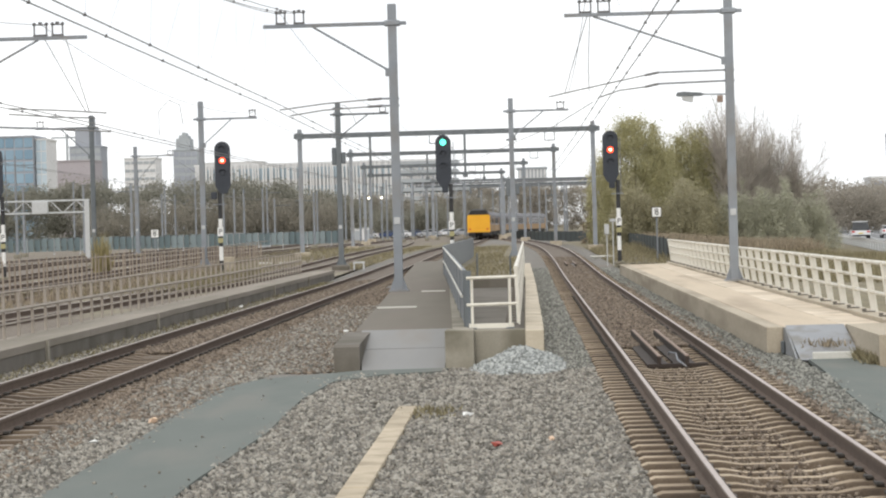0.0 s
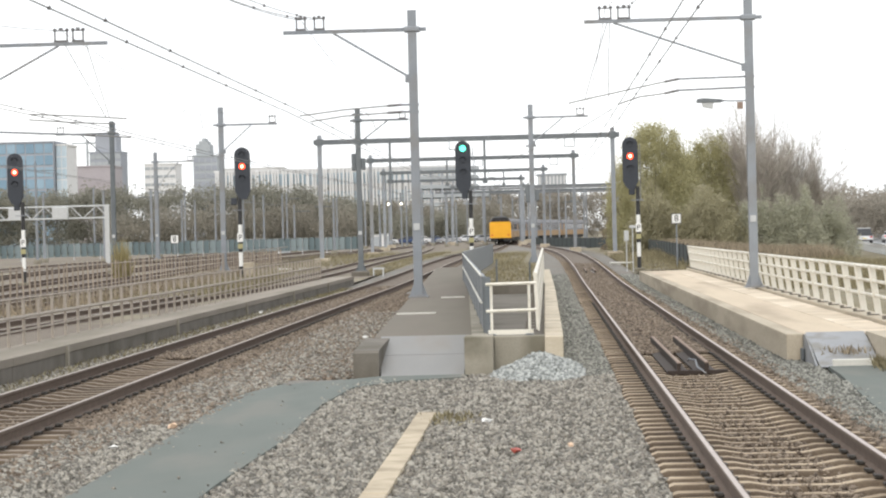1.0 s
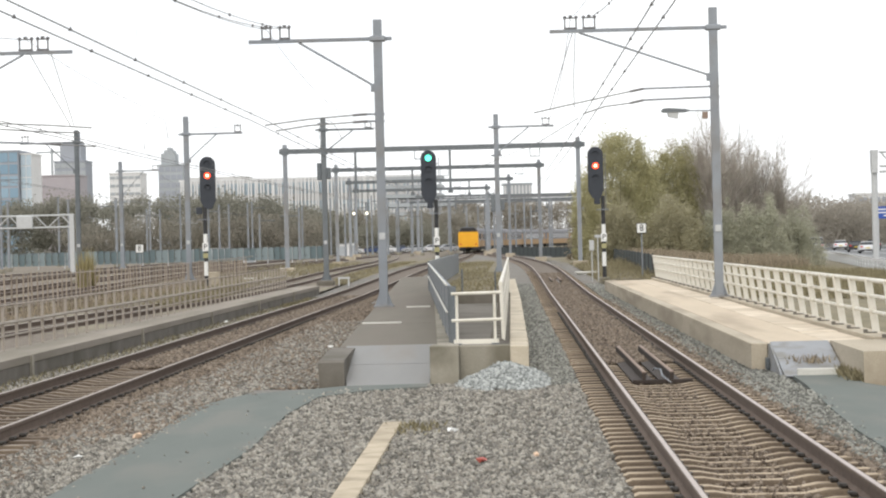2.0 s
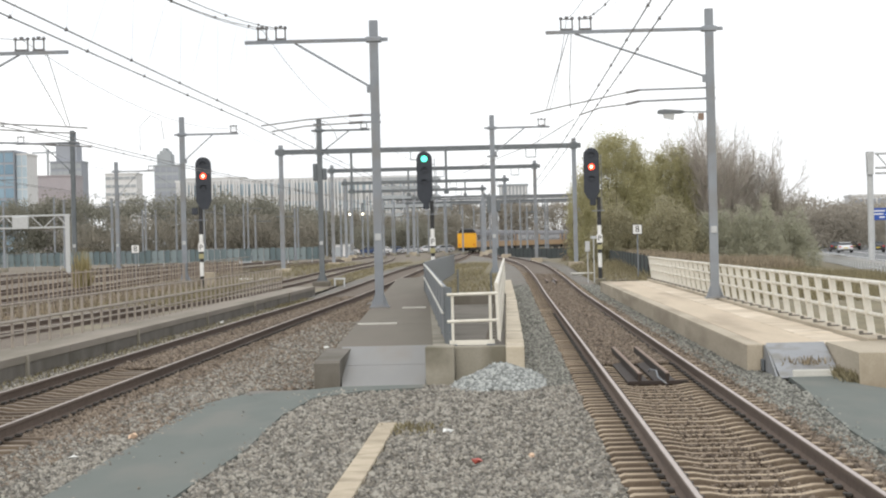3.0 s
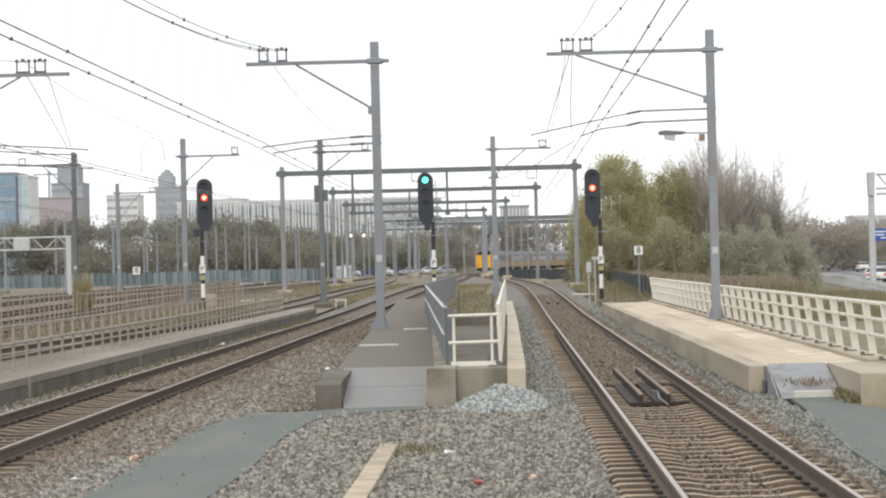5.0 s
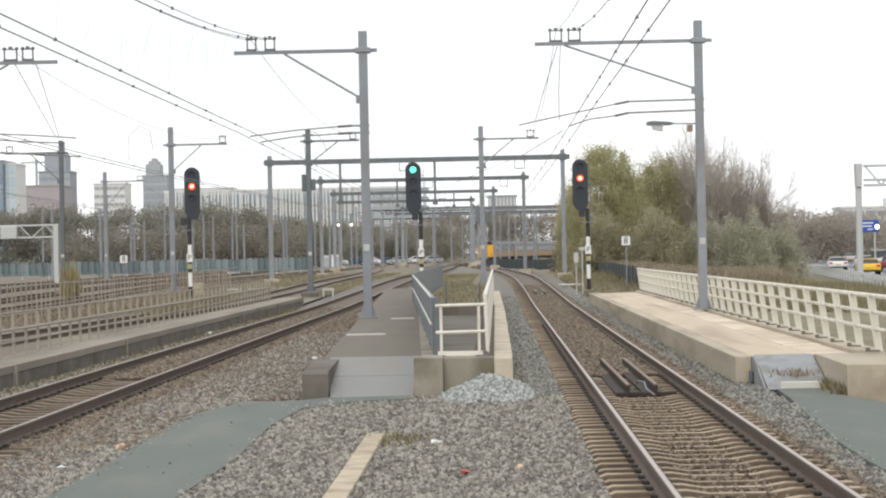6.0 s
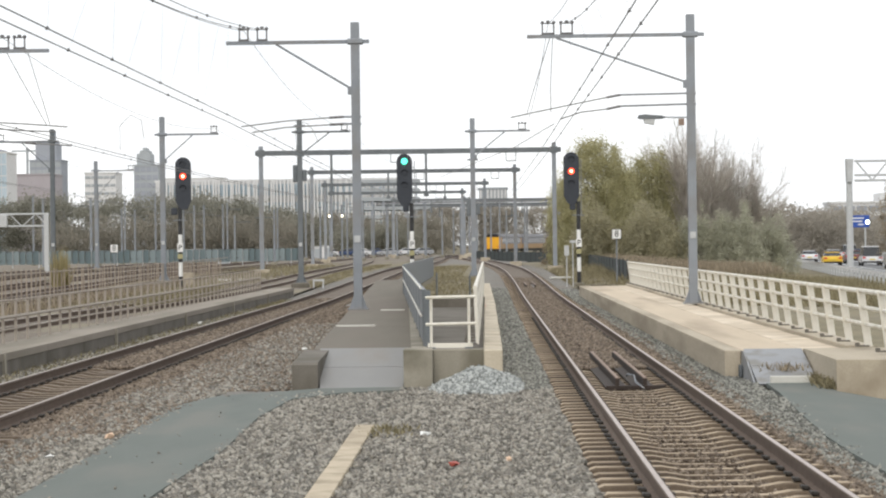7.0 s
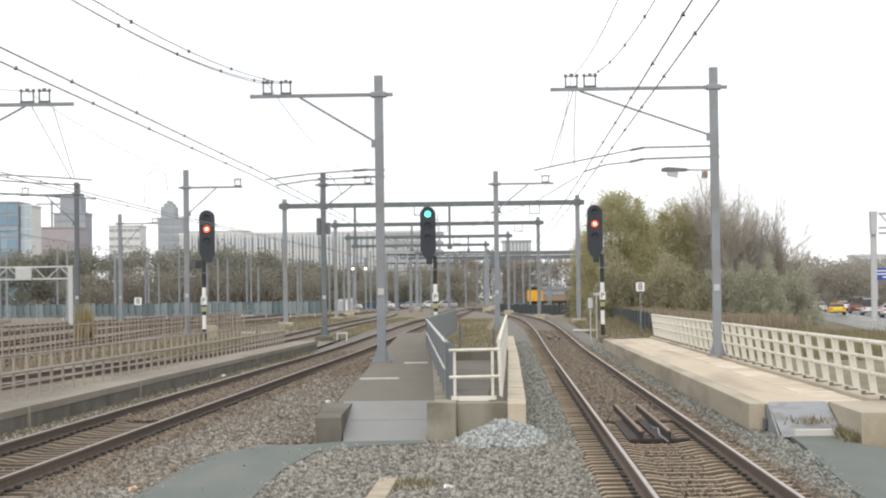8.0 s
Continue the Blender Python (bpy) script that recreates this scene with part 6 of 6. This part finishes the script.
def grass_field(name, n, place, h, label, seed, material=GRASS, spread=0.35):
    rng = np.random.default_rng(seed)
    p = place(rng, n)
    p[:, 1] *= ALONG
    lean = rng.normal(size=(n, 2)) * spread * h
    w = rng.uniform(0.006, 0.022, n) * (1 + h)
    hh = rng.uniform(0.4, 1.0, n) * h
    a = rng.uniform(0, 3.14, n)
    dx = np.stack([np.cos(a) * w, np.sin(a) * w, np.zeros(n)], axis=1)
    tip = p + np.stack([lean[:, 0], lean[:, 1], hh], axis=1)
    v = np.stack([p - dx, p + dx, tip], axis=1).reshape(-1, 3)
    me = bpy.data.meshes.new(name)
    me.vertices.add(3 * n), me.loops.add(3 * n), me.polygons.add(n)
    me.vertices.foreach_set("co", v.ravel())
    me.loops.foreach_set("vertex_index", np.arange(3 * n))
    me.polygons.foreach_set("loop_start", np.arange(0, 3 * n, 3))
    me.update(calc_edges=True)
    me.materials.append(material)
    return tagged(new(name, me), label, "grass", "", "stuff")


def strip(x0, x1, y0, y1, z):
    def place(rng, n):
        x, y = rng.uniform(x0, x1, n), rng.uniform(y0, y1, n)
        return np.stack([x, y, np.array([z(a, b) for a, b in zip(x, y)])], axis=1)
    return place


grass_field("grass", 26000, strip(7.2, 20, 60, 118, lambda x, y: ground_z(x, y) - 0.02), 0.7, "tall dry grass beyond the white fence", 31)
grass_field("weeds", 15000, strip(8.5, 19.6, 106, 121, lambda x, y: ground_z(x, y) - 0.02), 1.35, "tall dead brown weeds in front of the trackside trees", 61, WEED_BROWN)
grass_field("grass", 12000, strip(15, 25, 84, 104, lambda x, y: ground_z(x, y) - 0.02), 0.42, "tall dry grass below the motorway", 62)
grass_field("grass", 9000, strip(4.4, 9.5, 82, 120, lambda x, y: ground_z(x, y)), 0.4, "dry grass round the signal and the sign", 32)
grass_field("grass", 3500, strip(-2.4, -0.3, 50, 84, lambda x, y: 0.6), 0.15, "rough dull grass behind the trench", 33)
grass_field("grass", 5000, strip(-4.2, -1.4, 86, 135, lambda x, y: rise(y)), 0.22, "thin green-brown grass between the converging tracks", 63)
grass_field("grass", 5000, strip(-10.2, -8.7, 84, 150, lambda x, y: rise(y)), 0.22, "thin green-brown grass beside the brown track", 64)
grass_field("grass", 7000, strip(-20, -12.8, 60, 150, lambda x, y: rise(y)), 0.4, "dry weeds between the yard tracks", 34)
grass_field("grass", 2600, strip(-8.9, -8.4, 24, 70, lambda x, y: -0.03), 0.13, "thin pale weeds at the foot of the kerb wall", 35)
grass_field("grass", 150, lambda r, n: np.stack([r.normal(-1.22, 0.16, n), r.normal(19.9, 0.3, n), np.zeros(n)], axis=1), 0.09, "small tuft of weeds at the end of the kerb strip", 36)
grass_field("grass", 110, lambda r, n: np.stack([r.normal(4.88, 0.20, n), r.normal(26.6, 0.16, n), np.full(n, 0.17)], axis=1), 0.16, "brown weeds growing through the pale ramp", 37, WEED_BROWN)
grass_field("grass", 500, lambda r, n: np.stack([r.normal(5.32, 0.07, n), r.uniform(24.7, 26.2, n), np.zeros(n)], axis=1), 0.22, "weeds at the foot of the concrete block", 38)
grass_field("weeds", 2600, strip(-18.0, -16.5, 44, 92, lambda x, y: rise(y) - 0.02), 0.5, "dead brown weeds between the yard fences", 65, WEED_BROWN)
grass_field("grass", 1500, strip(-13.6, -12.9, 62, 80, lambda x, y: rise(y)), 0.7, "yellow-green tuft beside the yard signal", 66)
grass_field("reeds", 240, lambda r, n: np.stack([r.normal(-23.8, 0.13, n), r.uniform(89, 91, n), np.full(n, 0.15)], axis=1), 2.5, "yellowish reeds beside the yard fence", 39, REED, 0.10)


def stones(name, material, x0, x1, y0, y1, n, size, label, seed, skip=None, z=None):
    """Crushed stones, each a small angular lump lying on the bed."""
    rng = np.random.default_rng(seed)
    u = rng.uniform(0, 1, n)
    x, y = rng.uniform(x0, x1, n), y0 + (y1 - y0) * u ** 1.6
    if skip is not None:
        keep = ~skip(x, y)
        x, y = x[keep], y[keep]
    n = len(x)
    h = np.array([rise(b) for b in y]) - 0.03 if z is None else z(x, y)
    core = 1.3 * np.array([(1, 0, 0), (0, 1, 0), (-1, 0, 0), (0, -1, 0), (0, 0, 1), (0, 0, -1)], float)
    s = size * rng.uniform(0.6, 1.25, (n, 1, 1)) * rng.uniform(0.6, 1.25, (n, 1, 3))
    v = core[None] * s + rng.normal(size=(n, 6, 3)) * size * 0.3
    q = rng.normal(size=(n, 4))
    q /= np.linalg.norm(q, axis=1)[:, None]
    w, a, b, c = q.T
    rot = np.stack([np.stack([1 - 2 * (b * b + c * c), 2 * (a * b - c * w), 2 * (a * c + b * w)], 1),
                    np.stack([2 * (a * b + c * w), 1 - 2 * (a * a + c * c), 2 * (b * c - a * w)], 1),
                    np.stack([2 * (a * c - b * w), 2 * (b * c + a * w), 1 - 2 * (a * a + b * b)], 1)], 1)
    v = np.einsum("nij,nkj->nki", rot, v)
    v += np.stack([x, y * ALONG, h + rng.uniform(-0.3, 0.6, n) * size], axis=1)[:, None, :]
    faces = np.array([(0, 1, 4), (1, 2, 4), (2, 3, 4), (3, 0, 4), (1, 0, 5), (2, 1, 5), (3, 2, 5), (0, 3, 5)])
    idx = (faces[None] + 6 * np.arange(n)[:, None, None]).reshape(-1)
    me = bpy.data.meshes.new(name)
    me.vertices.add(6 * n), me.loops.add(24 * n), me.polygons.add(8 * n)
    me.vertices.foreach_set("co", v.ravel())
    me.loops.foreach_set("vertex_index", idx)
    me.polygons.foreach_set("loop_start", np.arange(0, 24 * n, 3))
    me.update(calc_edges=True)
    me.materials.append(material)
    return tagged(new(name, me), label, "gravel", "", "stuff")


def near_gaps(x, y):
    rag = 0.05 * np.sin(y * 13) + 0.04 * np.sin(y * 29 + 2) + 0.03 * np.sin(y * 61 + x * 20)
    path = ((x > -4.33 + rag) & (x < -3.10 + 0.05 * np.sin(y * 3) + rag) & (y < 24.6)) | ((x > -4.25 + rag) & (x < -1.40) & (y > 25.30 + 0.05 * np.sin(x * 9) + 0.05 * np.sin(x * 23) - 0.55 * (x < -2.9)))
    kerb = (x > -1.69) & (x < -1.43) & (y < 20.55)
    return path | kerb


stones("ballast_stones", STONE_GREY, -5.7, 1.02, 12.5, 26.2, 60000, 0.031, "grey crushed stone ballast between the tracks", 41, near_gaps)
stones("ballast_stones", STONE_RUST, -6.2, -3.2, 20, 62, 15600, 0.034, "rust-brown ballast shoulder beside the track", 42, lambda x, y: (x > -4.4) & (y < 26) | (x > -2.98 - 0.048 * (y - 27)))
stones("ballast_stones", STONE_GREY, -5.6, -2.9, 24, 48, 16900, 0.032, "grey ballast shoulder below the walkway", 43, lambda x, y: (x > -4.5) & (y < 26.1) | (x > -2.98 - 0.048 * (y - 27)))
stones("ballast_stones", STONE_COOL, 0.28, 1.02, 25.5, 80, 14300, 0.032, "blue-grey ballast beside the pale wall", 44)
stones("ballast_stones", STONE_COOL, 3.56, 4.34, 12.5, 78, 20800, 0.032, "blue-grey ballast below the beige walkway", 45, lambda x, y: (y < 26) & (x > 3.95 + 0.068 * (y - 17.4) + 0.09 * np.sin(y * 4) + 0.07 * np.sin(y * 11 + 1)))
stones("ballast_stones", STONE_RUST, 1.84, 2.72, 12.5, 30, 2400, 0.022, "loose stones lying on the sleepers", 46, z=lambda x, y: np.full(len(x), -0.055))
stones("ballast_stones", STONE_RUST, 1.64, 2.92, 29.5, 95, 14300, 0.030, "brown dusty ballast between the polished rails", 53, z=lambda x, y: np.array([rise(b) for b in y]) + 0.005)
stones("ballast_stones", STONE_RUST, 0.98, 3.65, 12.5, 32, 9100, 0.030, "brown ballast between the sleepers", 47, z=lambda x, y: np.array([rise(b) for b in y]) - 0.13)
stones("ballast_stones", STONE_RUST, -8.4, -5.6, 15, 60, 11700, 0.032, "brown ballast between the rusty rails", 48, z=lambda x, y: np.array([rise(b) for b in y]) - 0.10)
stones("ballast_stones", STONE_RUST, -7.65, -6.3, 31, 70, 9100, 0.032, "dark brown ballast filling the rusty track", 52, z=lambda x, y: np.array([rise(b) for b in y]) + 0.0)
stones("ballast_stones", STONE_GREY, -8.9, -8.2, 20, 60, 6500, 0.032, "ballast at the foot of the kerb wall", 49)
stones("ballast_stones", STONE_RUST, 3.40, 3.78, 12.5, 60, 5200, 0.030, "rust-dusted stones at the sleeper ends", 54)
stones("ballast_stones", STONE_RUST, -5.75, -5.0, 15, 60, 5200, 0.033, "pinkish rust-dusted stones beside the brown track", 55)
stones("loose_stones", STONE_GREY, -4.25, -3.15, 12.5, 24.5, 26, 0.013, "few loose stones scattered on the asphalt path", 56, z=lambda x, y: np.full(len(x), 0.018))
stones("gravel_heap", STONE_PALE, -1.05, 0.55, 24.6, 27.0, 6800, 0.034, "small heap of pale bluish gravel against the trench wall", 50,
       lambda x, y: ((x + 0.08) / (0.86 + 0.10 * np.sin(7 * x))) ** 2 + ((y - 25.75) / (1.0 + 0.12 * np.sin(9 * x))) ** 2 > 1.0,
       z=lambda x, y: 0.31 * np.clip(1 - ((x + 0.10) / 0.80) ** 2 - ((y - 25.75) / 0.92) ** 2, 0, 1) ** 1.5 + 0.02 * np.sin(11 * x + 5 * y) - 0.01)
bm = bmesh.new()
rings = [[bm.verts.new((-0.10 + 0.69 * r * math.cos(a), 25.75 + 0.8 * r * math.sin(a), 0.30 * (1 - r * r) ** 1.5 - 0.05)) for a in [6.2832 * k / 20 for k in range(20)]] for r in (1.0, 0.75, 0.5, 0.25)]
for a, b in zip(rings, rings[1:]):
    for k in range(20):
        bm.faces.new((a[k], a[(k + 1) % 20], b[(k + 1) % 20], b[k]))
bm.faces.new(rings[-1])
single("gravel_mound", bm, GRAVEL, "core of the small gravel heap", "gravel", "structure", smooth=True)


def litter(x, y, size, material, label, seed):
    rng = random.Random(seed)
    bm = bmesh.new()
    bmesh.ops.create_icosphere(bm, subdivisions=1, radius=1.0, matrix=Matrix.Diagonal((size, size * 0.7, size * 0.4, 1)))
    for v in bm.verts:
        v.co += Vector([rng.uniform(-0.25, 0.25) * size for _ in range(3)])
    single("litter", bm, material, label, "litter", at=pose(x, y, 0.03, 0, 0, rng.uniform(0, 90)))


litter(-0.77, 19.5, 0.095, LITTER_WHITE, "crumpled white scrap of litter on the ballast", 1)
litter(-0.36, 16.75, 0.085, LITTER_RED, "crumpled red wrapper on the ballast", 2)
litter(0.22, 17.0, 0.055, LITTER_TAN, "small tan scrap on the ballast", 3)
litter(-4.62, 19.55, 0.09, LITTER_TAN, "pale orange scrap of litter on the ballast", 4)
litter(-4.83, 17.65, 0.055, LITTER_WHITE, "bluish white scrap on the ballast", 5)
litter(-4.05, 35.7, 0.07, LITTER_WHITE, "white scrap beside the walkway kerb", 6)
litter(-8.75, 49.0, 0.11, LITTER_WHITE, "white scrap beside the rusty rail", 7)
litter(4.1, 54.0, 0.10, LITTER_WHITE, "white scrap on the ballast slope", 8)

t = thing("tower_crane", (-205.0, 720, 0.3), "thin distant tower crane", "crane")
bm = bmesh.new()
box(bm, (0, 0, 24), (0.9, 0.9, 48))
part("tower", bm, CLAD_MID, t)
bm = bmesh.new()
box(bm, (-1.5, 0, 46.5), (11, 0.6, 0.7))
part("jib", bm, CLAD_MID, t)


def motions():
    for i, c in enumerate(carriages):
        walk(c, train_rows(i))
    for c, lane, d0, sp in CARS:
        walk(c, car_rows(lane, d0, sp))


motions()
